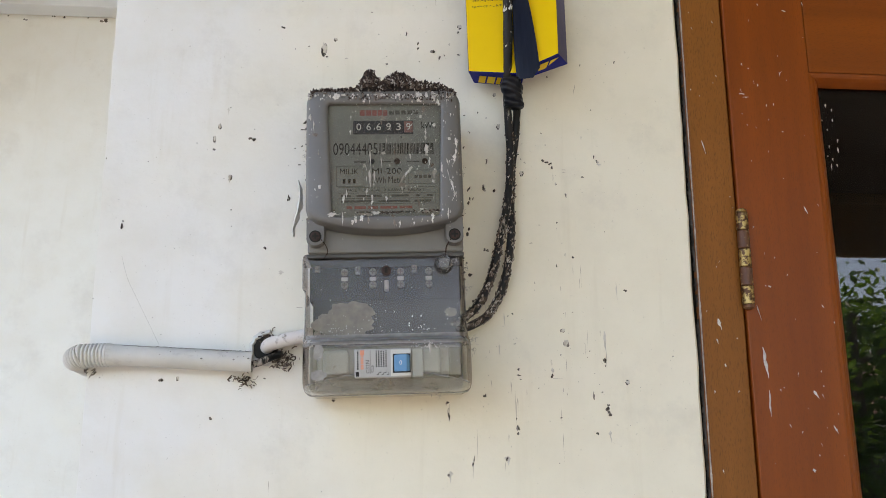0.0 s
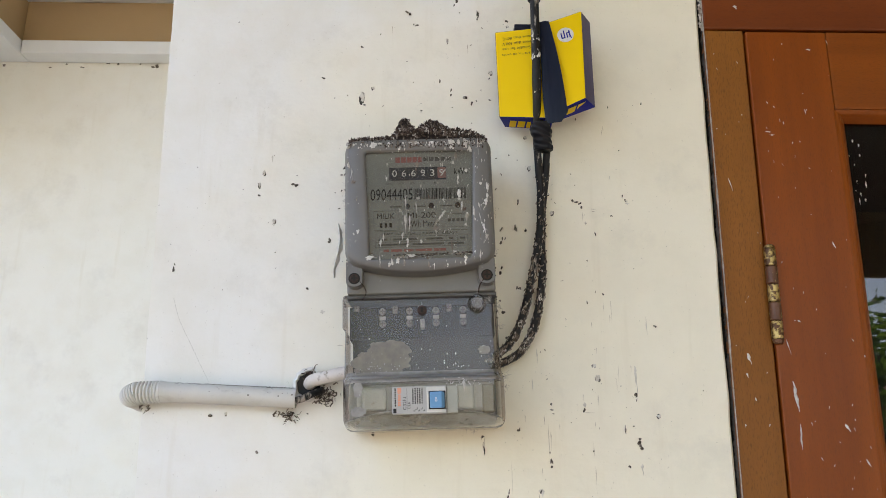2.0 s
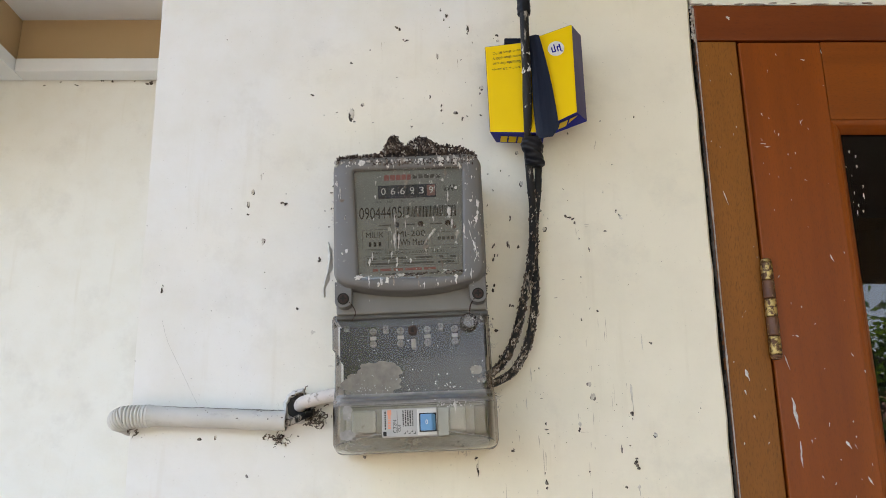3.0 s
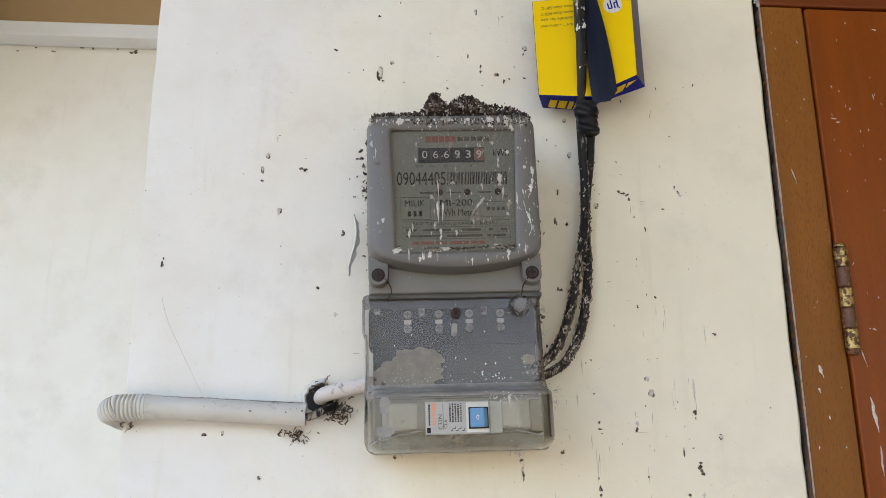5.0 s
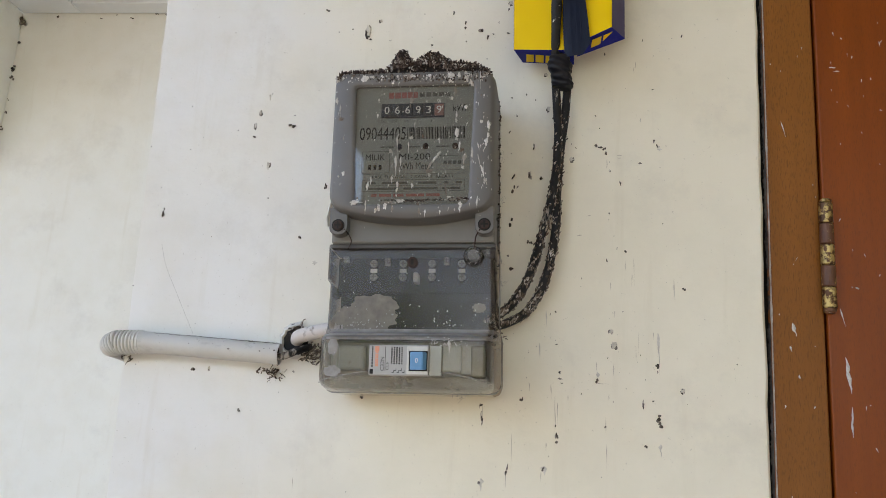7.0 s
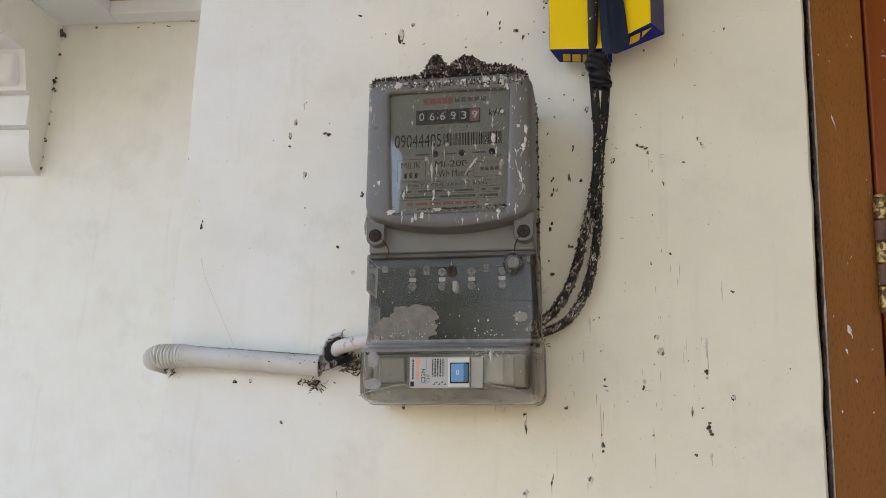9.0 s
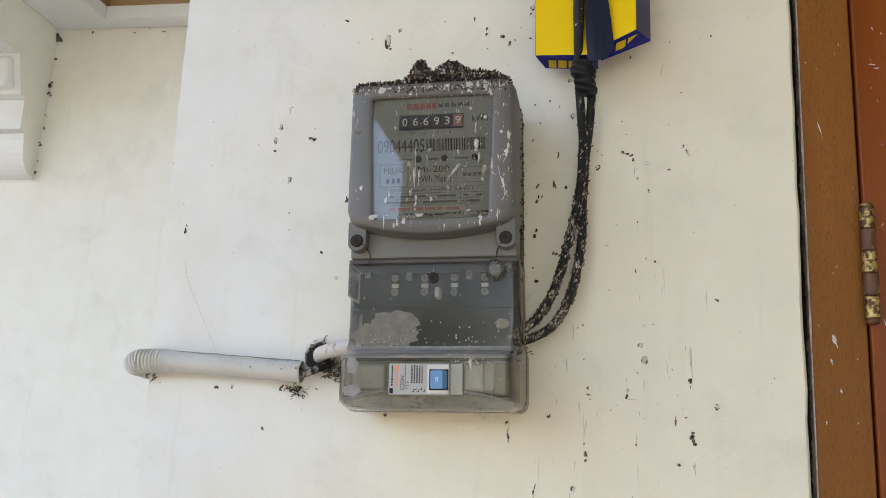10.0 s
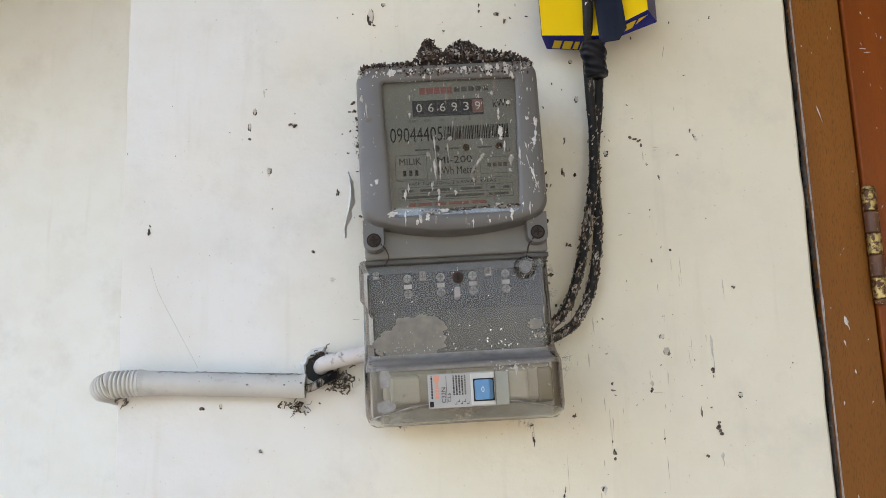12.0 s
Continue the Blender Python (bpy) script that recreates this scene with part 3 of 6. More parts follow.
def ring_of(pts, d):
    return [(u * MM, -d * MM, v * MM) for u, v in pts]


def screw(parent, u, v, d, r, head, slot, name="screw"):
    s = part(name, tube([(u * MM, -(d - 2) * MM, v * MM), (u * MM, -(d - 0.4) * MM, v * MM), (u * MM, -d * MM, v * MM)], [r * MM, r * MM, 0.8 * r * MM], 16), head, parent)
    bm = mmbox(u - 0.7 * r, u + 0.7 * r, d - 0.3, d + 0.15, v - 0.16 * r, v + 0.16 * r)
    mmbox(u - 0.16 * r, u + 0.16 * r, d - 0.3, d + 0.18, v - 0.7 * r, v + 0.7 * r, 0, bm)
    part("cross_slot", bm, slot, s)
    return s


def cover_arch(u):
    """Height at which the cover's front turns into its sloping foot, in mm."""
    return -94.5 - 8.5 * (u / 56) ** 2


def cover_depth(u, v):
    """How far the clear cover stands out from the wall, in mm."""
    def ease(t):
        t = min(max(t, 0.0), 1.0)
        return t * t * (3 - 2 * t)
    d = 49 + 25.5 * ease((-v - 67.5) / 7.0)
    arch = cover_arch(u)
    if v < arch:
        d -= 17 * min(1.0, (arch - v) / max(0.5, arch + 107.0)) ** 1.3
    return d


def cover_edges(v):
    """Side limits of the cover at a height, with the flank's radius and the depths of its two feet, in mm."""
    k = min(1.0, max(0.0, (-v - 60.0) / 10.0))
    e0 = -60.2 if v > -31 else -58.0 - 0.8 * k
    e1 = 57.6 if v > -31 else 57.8 + 2.0 * k
    return e0, e1, 5.0 + 5.0 * k, 36.0 + 7.0 * k, 25.0 + 5.0 * k


def flank(u, d, e0, e1, ro, left, right):
    """Depth of the skin near the rounded flanks."""
    edge, base = min((u - e0, left), (e1 - u, right))
    if edge < ro:
        d = base + (d - base) * math.sqrt(max(0.0, 1 - ((ro - max(edge, 0.0)) / ro) ** 2))
    return d


def cover_skin(u, v):
    return flank(u, cover_depth(u, v), *cover_edges(v))


def cover_mesh():
    nu, nv = 44, 64
    bm = bmesh.new()
    rows = []
    for j in range(nv + 1):
        v = -7.5 - 99.5 * j / nv
        e0, e1, ro, left, right = cover_edges(v)
        if v < -98:
            q = (-98 - v) / 9.0
            e0 += 6.0 * (1 - math.sqrt(max(0.0, 1 - q * q)))
            e1 -= 6.0 * (1 - math.sqrt(max(0.0, 1 - q * q)))
        row = [(e0, 4.0, v)]
        for i in range(nu + 1):
            # finer steps towards the rounded flanks
            u = e0 + (e1 - e0) * (0.5 - 0.5 * math.cos(math.pi * i / nu))
            row.append((u, flank(u, cover_depth(u, v), e0, e1, ro, left, right), v))
        row.append((e1, 4.0, v))
        rows.append(row)
    rows.insert(0, [(u, 4.0, v) for u, d, v in rows[0]])
    rows.append([(u, 4.0, v) for u, d, v in rows[-1]])
    made = [[bm.verts.new((u * MM, -d * MM, v * MM)) for u, d, v in r] for r in rows]
    for a, b in zip(made, made[1:]):
        for i in range(len(a) - 1):
            bm.faces.new((a[i], a[i + 1], b[i + 1], b[i]))
    bmesh.ops.remove_doubles(bm, verts=bm.verts[:], dist=1e-6)
    return bm


def meter():
    th = thing("electricity_meter", METER_M)
    # base plate and neck
    part("base", mmbox(-56.5, 57.0, 0.5, 26, -11, 108.5, 3), SEAM, th, "dark grey base plate")
    part("neck", mmbox(-55.3, 55.8, 26, 55, -8.3, 14, 1.6), NECK, th, "pale grey lower front strip")
    part("seam", mmbox(-55.8, 56.2, 20, 52.5, -11.2, -8.4, 0.5), SEAM, th)
    # hood with the window opening
    out = lambda g: outline(-56 + g, 56.4 - g, 13.2 + 0.35 * g, 111.0 - g, 9.5 - 0.7 * g, sag=9.6)
    win = lambda g: outline(-40.3 - g, 42.0 + g, 14.2 - 0.5 * g, 99.3 + g, 3 + g, taper=3.4)
    rings = [ring_of(out(-0.8), 24), ring_of(out(-0.5), 40), ring_of(out(0), 62), ring_of(out(0.9), 66.5), ring_of(out(2.2), 69.6), ring_of(out(3.8), 71),
             ring_of(win(2.4), 71.4), ring_of(win(1.0), 71.1), ring_of(win(0), 70.0), ring_of(win(0), 65.8)]
    part("hood", loops(rings), BODY, th, "grey moulded hood with rounded corners", smooth=True)
    part("dial_plate", loops([ring_of(win(0.6), 66.4), ring_of(win(0.6), 65.4)], True, True), PLATE, th, "printed grey dial plate")
    pane = part("window_pane", loops([ring_of(win(-0.1), 69.3), ring_of(win(-0.1), 69.8)], True, True), PANE, th, "scratched clear window")
    pane.visible_shadow = False
    # ears with sealing screws
    for s in (-1, 1):
        u = 49.1 * s
        pts = [(u - 6.4, 15), (u - 6.4, 0.5)]
        for k in range(1, 9):
            a = radians(180 + 180 * k / 9)
            pts.append((u + 6.4 * math.cos(a), 0.5 + 5.2 * math.sin(a)))
        pts += [(u + 6.4, 0.5), (u + 6.4, 15)]
        ear = part("ear", loops([ring_of(pts, 50), ring_of(pts, 61.5), ring_of([(u + (p - u) * 0.92, 5 + (q - 5) * 0.94) for p, q in pts], 63)], True, True), BODY, th, "grey lug for a sealing screw")
        part("screw_well", tube([(u * MM, -0.0628 * 1, 2 * MM), (u * MM, -0.0636, 2 * MM)], [4.3 * MM, 4.3 * MM], 20), SLOT, ear)
        screw(ear, u, 2, 64.2, 3.4, RUST, SLOT)
    dial(th)
    terminals(th)
    breaker(th)
    cov = part("terminal_cover", cover_mesh(), COVER, th, "clear grey plastic terminal cover, hazy and dirty", smooth=True)
    cov.visible_shadow = False
    # faces below the arch take the copy with bounced light in its colour
    cov.data.materials.append(FOOT)
    for p in cov.data.polygons:
        if p.center.z / MM < cover_arch(p.center.x / MM) and p.center.y < -0.02:
            p.material_index = 1
    # moulded lip along the cover's head and the ridge over the box
    part("cover_lip", mmbox(-55.5, 56.0, 47.5, 50.4, -9.6, -8.0, 0.6), COVER, cov)
    ridge = bmesh.new()
    grid = []
    for j in range(9):
        v = -65.8 - 10.2 * j / 8
        grid.append([ridge.verts.new((u * MM, -(cover_skin(u, v) + 0.35) * MM, v * MM)) for u in (-56.8 + 115.4 * i / 30 for i in range(31))])
    for a, b in zip(grid, grid[1:]):
        for i in range(30):
            ridge.faces.new((a[i], a[i + 1], b[i + 1], b[i]))
    path = [(-60.2, 36, -8), (-60.2, 36, -30), (-58.2, 36, -33), (-58.4, 38, -62), (-58.8, 43, -72), (-58.8, 43, -97)]
    path += [(-58.8 + 6 * (1 - math.cos(radians(a))), 43 - 4 * a / 90, -98 - 9 * math.sin(radians(a))) for a in (20, 40, 60, 75, 90)]
    path += [(59.8 - 6 * (1 - math.cos(radians(a))), 30 + 9 * a / 90, -98 - 9 * math.sin(radians(a))) for a in (90, 75, 60, 40, 20)]
    path += [(59.8, 30, -97), (59.8, 30, -72), (58.0, 27, -62), (57.8, 25, -33), (57.6, 25, -8)]
    part("cover_rim", tube([(u * MM, -d * MM, v * MM) for u, d, v in path], 0.6 * MM, 8), RIM, cov, "thin rim drawing the pale edge highlight of the clear cover", smooth=True)
    arc = [(u * MM, -(cover_skin(u, cover_arch(u)) + 0.1) * MM, cover_arch(u) * MM) for u in (-55 + 110 * k / 40 for k in range(41))]
    part("arch_edge", tube(arc, 0.45 * MM, 6), RIM, cov, "rounded arch edge of the clear cover, drawn as a pale highlight", smooth=True)
    rd = part("cover_ridge", ridge, RIDGE, cov, "dusty ridge across the clear cover", smooth=True)
    rd.visible_shadow = False
    film(cov)
    seal(th)
    tagged(th, "grey electricity meter with clear terminal cover, soiled by droppings", "electricity meter")
    return th


def dial(th):
    d = -63.3 * MM
    plate = thing("dial_print")
    plate.parent = th
    plate.location = (0, -3.4 * MM, 0.9 * MM)

    def put(text, u0, u1, v0, v1, mat, turn=0):
        lettering(text, (u1 - u0) * MM, (v1 - v0) * MM, mat, plate, ((u0 + u1) / 2 * MM, d, (v0 + v1) / 2 * MM), turn)

    def bar(u0, u1, v0, v1, mat, name="printed_bar"):
        part(name, mmbox(u0, u1, 63.0, 63.35, v0, v1), mat, plate)

    # maker's mark as plain shapes
    u = -17.2
    for w in (3.6, 4.2, 3.4, 3.4, 3.0):
        bar(u, u + w, 90.3, 94.6, RED, "maker_mark")
        u += w + 0.6
    for k in range(5):
        bar(4.2 + 4.4 * k, 7.6 + 4.4 * k, 91.2, 94.2, FAINT, "maker_mark")
    put("kWh", 27.4, 37.6, 80.0, 85.0, INK)
    for k, t in enumerate(("10000", "1000", "100", "10", "1")):
        put(t, -23 + 8.6 * k - 0.5 * len(t) + 1.2, -23 + 8.6 * k + 0.5 * len(t) + 1.2, 72.6, 74.2, FAINT)
    # serial strip and bar code
    put("09044405", -36.4, -4.6, 60.1, 69.3, INK)
    rng = random.Random(8)
    x = -3.6
    while x < 35:
        w = rng.uniform(0.25, 0.8)
        bar(x, x + w, 60.4, 69.0, INK, "code_bar")
        x += w + rng.uniform(0.25, 0.7)
    for u in (-8.8, 9.2, 29.2):
        part("rivet", tube([(u * MM, -63 * MM, 55 * MM), (u * MM, -64.2 * MM, 55 * MM), (u * MM, -64.8 * MM, 55 * MM)], [2.1 * MM, 2.0 * MM, 0.9 * MM], 16), RUST if u > 0 else DRUM, plate)
        bar(u - 13, u - 4, 54.4, 55.3, FAINT)
    # ownership panel
    for a in ((-34.2, -15.0, 51.6, 51.9), (-34.2, -15.0, 36.4, 36.7), (-34.2, -33.9, 36.4, 51.9), (-15.3, -15.0, 36.4, 51.9)):
        bar(*a, FAINT, "panel_line")
    put("MILIK", -31.6, -18.4, 45.6, 49.8, INK)
    for k in range(3):
        bar(-29.6 + 3.6 * k, -27.7 + 3.6 * k, 38.8, 42.2, INK)
    put("MI-200", -8.6, 12.4, 45.6, 50.0, INK)
    put("kWh Meter", -8.5, 14.6, 38.6, 43.6, INK)
    for a in ((17.0, 33.5, 48.2, 48.4), (17.0, 33.5, 38.0, 38.2), (17.0, 17.2, 38.0, 48.4)):
        bar(*a, FAINT, "panel_line")
    for k in range(4):
        bar(21.5 + 3.2 * k, 23.8 + 3.2 * k, 42.2, 44.6, FAINT)
    for v in (35.6, 31.4, 27.4, 23.4):
        bar(-33.2, 36.0, v, v + 0.22, FAINT, "table_line")
    for u in (-33.2, -22.0, 2.5, 20.0, 28.0, 35.8):
        bar(u, u + 0.2, 23.4, 31.6, FAINT, "table_line")
    put("FASE TUNGGAL, 2 KAWAT  KELAS 1", -26.5, 28.0, 32.3, 34.7, INK)
    for u0, u1, v in ((-31, -24, 28.6), (-20, -2, 28.6), (4.5, 17, 28.6), (22, 25, 28.6), (30, 34, 28.6), (-31, -8, 24.6), (-5, 18, 24.6), (21, 33, 24.6)):
        bar(u0, u1, v, v + 1.5, FAINT)
    u = -27
    for w in (4, 8, 7, 12, 9):
        bar(u, u + w, 19.8, 21.7, RED)
        u += w + 1.6
    for k in range(9):
        bar(-18 + 4.6 * k, -14.4 + 4.6 * k, 16.6, 17.9, FAINT)
    # counter
    cn = part("counter", mmbox(-22.0, 21.4, 62.5, 64.2, 75.9, 86.1, 0.4), DRUM, plate, "black counter with white digits")
    for k, t in enumerate("066939"):
        u = -17.9 + 7.15 * k
        last = k == 5
        part("drum", mmbox(u - 3.2, u + 3.2, 63, 64.9, 76.7, 85.3, 0.5), REDDRUM if last else DRUM, cn)
        lettering(t, 3.4 * MM, 5.4 * MM, DIGIT, cn, (u * MM, -65.05 * MM, 80.9 * MM), name="digit")


def terminals(th):
    tb = part("terminal_block", mmbox(-57.0, 56.0, 1, 21, -38, -12, 2), INSIDE, th, "dark plastic terminal block")
    part("block_foot", mmbox(-54.0, 54.5, 1, 23.7, -71, -36.5, 0.3), INSIDELOW, tb)
    part("block_step", mmbox(-56.5, 55.5, 19, 24, -37, -12, 0.4), INSIDE, tb)
    pairs = ((-30.8, 1), (-9.9, 1), (10.6, 1), (31.6, 1))
    for u, _ in pairs:
        st = part("terminal_plate", mmbox(u - 2.0, u + 2.0, 23, 25.4, -29.0, -13.8, 0.5), SEAM, tb)
        part("waist", mmbox(u - 2.4, u + 2.4, 25.2, 26.4, -22.8, -20.0, 0.2), PALEPART, st)
        for v in (-16.3, -26.0):
            screw(st, u, v, 27.4, 2.7, DULLZINC, DULLSLOT)
    for u, v in ((-21.2, -14.2), (20.8, -13.7), (-51.0, -12.0)):
        st = part("link_plate", mmbox(u - 2.0, u + 2.0, 23, 25.6, v - 3.4, v + 2.6, 0.5), DULLZINC, tb)
        screw(st, u, v, 27.2, 2.1, DULLZINC, DULLSLOT)
    part("cover_post", mmbox(-1.6, 1.8, 23, 34, -31, -24, 0.8), PALEPART, tb)


def breaker(th):
    tr = part("tray", mmbox(-55.5, 53.5, 1, 40, -104, -72, 3), TRAY, th, "grey inner tray of the cover")
    part("tray_front", mmbox(-47.5, 50.0, 40, 65, -97.0, -76, 2.5), TRAY, tr)
    # sill kept pale to brighten the foot in place of bounced light
    part("tray_sill", mmbox(-50.0, 52.0, 4, 50.0, -105.5, -96.5, 1.5), PALEPART, tr)
    part("clip", mmbox(-43, -26, 60, 70, -95, -79, 2.0), CLIP, tr)
    part("clip", mmbox(23, 36, 60, 70, -96, -78, 2.0), CLIP, tr)
    part("olive_block", mmbox(41.5, 50.5, 40, 66, -98, -78, 1.5), OLIVE, tr)
    m = part("breaker", mmbox(-22.6, 15.0, 55, 76.6, -98.4, -79.5, 0.5), MCB, th, "white circuit breaker with printed face")
    m.location.x += 1.0 * MM
    part("side_body", mmbox(15.2, 23.0, 55, 75.0, -98.4, -79.6, 0.6), TRAY, m)
    part("toggle_well", mmbox(1.4, 14.8, 76.0, 77.1, -97.8, -80.2, 0.4), PALEPART, m)
    part("well_shadow", mmbox(2.8, 14.5, 76.9, 77.25, -95.8, -83.2), SLOT, m)
    # sloped toggle
    bm = bmesh.new()
    sec = ((3.4, 77.0), (3.9, 79.2), (11.6, 80.4), (14.0, 77.0))
    a = [bm.verts.new((u * MM, -d * MM, -95.0 * MM)) for u, d in sec]
    b = [bm.verts.new((u * MM, -d * MM, -84.0 * MM)) for u, d in sec]
    for k in range(4):
        bm.faces.new((a[k], a[(k + 1) % 4], b[(k + 1) % 4], b[k]))
    bm.faces.new(a)
    bm.faces.new(b)
    bmesh.ops.bevel(bm, geom=bm.edges[:], offset=0.4 * MM, segments=2, affect='EDGES')
    tg = part("toggle", bm, BLUE, m, "blue switch toggle")
    ob = lettering("0", 1.7 * MM, 3.0 * MM, DIGIT, tg, (7.9 * MM, -80.1 * MM, -89.4 * MM), name="digit")
    def bar(u0, u1, v0, v1, mat):
        part("printed_bar", mmbox(u0, u1, 76.4, 76.75, v0, v1), mat, m)
    # printed lines run up the face; makers' names as plain bars
    rng = random.Random(12)
    def column(u, w, v0, v1, mat, lo=0.8, hi=1.7):
        v = v0
        while v < v1:
            h = min(rng.uniform(lo, hi), v1 - v)
            bar(u, u + w, v, v + h, mat)
            v += h + 0.35
    bar(-21.9, -19.7, -97.6, -94.6, INK)
    column(-20.9, 0.9, -93.2, -80.6, INK)
    column(-18.6, 1.9, -93.0, -83.2, ORANGE, 1.0, 1.6)
    bar(-18.9, -16.2, -83.6, -80.4, ORANGE)
    lettering("C32N", 8.6 * MM, 2.3 * MM, INK, m, (-14.0 * MM, -76.85 * MM, -91.4 * MM), 90)
    lettering("CL6", 4.8 * MM, 1.7 * MM, INK, m, (-10.9 * MM, -76.85 * MM, -92.8 * MM), 90)
    bar(-12.4, -12.1, -96.0, -80.6, FAINT)
    for u in (-8.6, -7.0, -5.4, -3.8, -2.2):
        column(u, 0.9, -91.6, -80.8, INK if u < -3 else FAINT, 0.5, 1.4)
    for u, v in ((-8.0, -96.8), (-6.4, -95.6), (-4.8, -96.8), (-3.0, -95.6), (-1.2, -96.8)):
        bar(u, u + 1.1, v, v + 0.4, INK)
        bar(u + 1.0, u + 1.3, v, v + 1.5, INK)


def film(cov):
    """Dried film on the cover, flakes at its corner, writing-like smears left out."""
    rng = random.Random(21)

    def patch(c, ru, rv, seed, mat, name, label, lift=0.25):
        bm = bmesh.new()
        mid = bm.verts.new((c[0] * MM, -(cover_depth(*c) + lift + 0.1) * MM, c[1] * MM))
        ring = []
        for k in range(56):
            a = 2 * math.pi * k / 56
            r = 1 + 0.30 * noise.noise((2.2 * math.cos(a), 2.2 * math.sin(a), seed)) + 0.12 * noise.noise((9 * math.cos(a), 9 * math.sin(a), seed))
            u, v = c[0] + ru * r * math.cos(a), c[1] + rv * r * math.sin(a)
            if seed in (4.0, 7.0):
                v = max(v, -66.8)
            ring.append(bm.verts.new((u * MM, -(cover_depth(u, v) + lift) * MM, v * MM)))
        for k in range(56):
            bm.faces.new((mid, ring[k], ring[(k + 1) % 56]))
        part(name, bm, mat, cov, label)
    patch((-30.5, -59.0), 21.5, 9.5, 4.0, FILM, "dirt_film", "dull beige dried dirt film")
    patch((-24.5, -50.5), 15.5, 8.0, 7.0, FILM, "dirt_film", "dull beige dried dirt film", 0.3)
    # faded marker scrawl that cannot be read
    scrawl = bmesh.new()
    for u0, u1, v0, h in ((-41, -26, -42.0, 5.5), (-16.5, 14.5, -43.5, 9.0), (7.0, 21.0, -54.0, 5.5), (22.0, 32.5, -35.5, 8.5)):
        for k in range(max(3, int((u1 - u0) / 3.2))):
            u = u0 + 3.2 * k + rng.uniform(0.0, 1.0)
            top, lean, hk = v0 + h * rng.uniform(0.36, 0.5), rng.uniform(-0.22, 0.22) * h, h * rng.uniform(0.75, 1.0)
            run = []
            for i in range(9):
                t = i / 8
                p, q = u + lean * t + 0.12 * h * math.sin(math.pi * t), top - hk * t
                run.append((p * MM, -(cover_depth(p, q) + 0.05) * MM, q * MM))
            tube(run, rng.uniform(0.18, 0.30) * MM, 4, scrawl)
    part("marker_scrawl", scrawl, SCRAWL, cov, "faded grey marker scrawl")
    flecks = bmesh.new()
    for k in range(46):
        u, v = (rng.gauss(-38, 5), rng.gauss(-63.5, 2.2)) if k < 22 else (rng.uniform(-50, 50), rng.uniform(-66.5, -50))
        if abs(u) < 52 and v > -67:
            f = rng.uniform(0.2, 0.6)
            blob(flecks, (u * MM, -(cover_depth(u, v) + 0.35) * MM, v * MM), (f * MM, 0.2 * MM, f * rng.uniform(0.7, 1.5) * MM), rng.uniform(-0.6, 0.6), 0.4, rng)
    tagged(part("white_flecks", flecks, FLAKE, cov), "small white paint flecks", kind="stuff")
    patch((45.5, -51.5), 4.4, 3.2, 1.0, FILM, "dirt_film", "dull beige dried dirt film")
    patch((-45.5, -80.5), 3.2, 5.6, 2.0, FLAKE, "paint_flake", "white paint flake")
    patch((-45.5, -96.0), 5.4, 3.4, 3.0, FLAKE, "paint_flake", "white paint flake")


def seal(th):
    s = part("seal_nut", tube([(41.4 * MM, -(48 + a) * MM, -16.9 * MM) for a in (0, 4, 9, 10.5)], [7.0 * MM, 6.4 * MM, 6.0 * MM, 5.0 * MM], 14), COVER, th, "clear ribbed plastic seal nut")
    part("seal_core", tube([(41.4 * MM, -49.5 * MM, -16.9 * MM), (41.4 * MM, -57 * MM, -16.9 * MM)], 3.6 * MM, 12), NECK, s)
    rib = bmesh.new()
    for k in range(10):
        a = 2 * math.pi * k / 10
        u, v = 41.4 + 6.3 * math.cos(a), -16.9 + 6.3 * math.sin(a)
        tube([(u * MM, -49.2 * MM, v * MM), (u * MM, -52.5 * MM, v * MM)], 0.8 * MM, 6, rib)
    part("ribs", rib, COVER, s)
    part("seal_wire", tube(spline([(46.5 * MM, -63.5 * MM, -1 * MM), (43.4 * MM, -60 * MM, -5.5 * MM), (42.6 * MM, -57 * MM, -10 * MM), (41.8 * MM, -56 * MM, -14 * MM)]), 0.5 * MM, 6), RUST, th)
    part("seal_wire", tube(spline([(-45.0 * MM, -63.5 * MM, -0.5 * MM), (-42.0 * MM, -60 * MM, -4.0 * MM), (-41.0 * MM, -57 * MM, -8 * MM), (-44.0 * MM, -53 * MM, -12 * MM)]), 0.35 * MM, 6), RUST, th)
    part("rusty_screw", tube([(0.2 * MM, -47 * MM, -20.6 * MM), (0.2 * MM, -51 * MM, -20.6 * MM), (0.2 * MM, -51.6 * MM, -20.6 * MM)], [3.6 * MM, 3.6 * MM, 2.8 * MM], 16), RUST, th, "rusty cover screw")
    part("screw_slot", mmbox(-0.7, 1.1, 51.4, 51.8, -22.6, -18.6), SLOT, th)


meter()

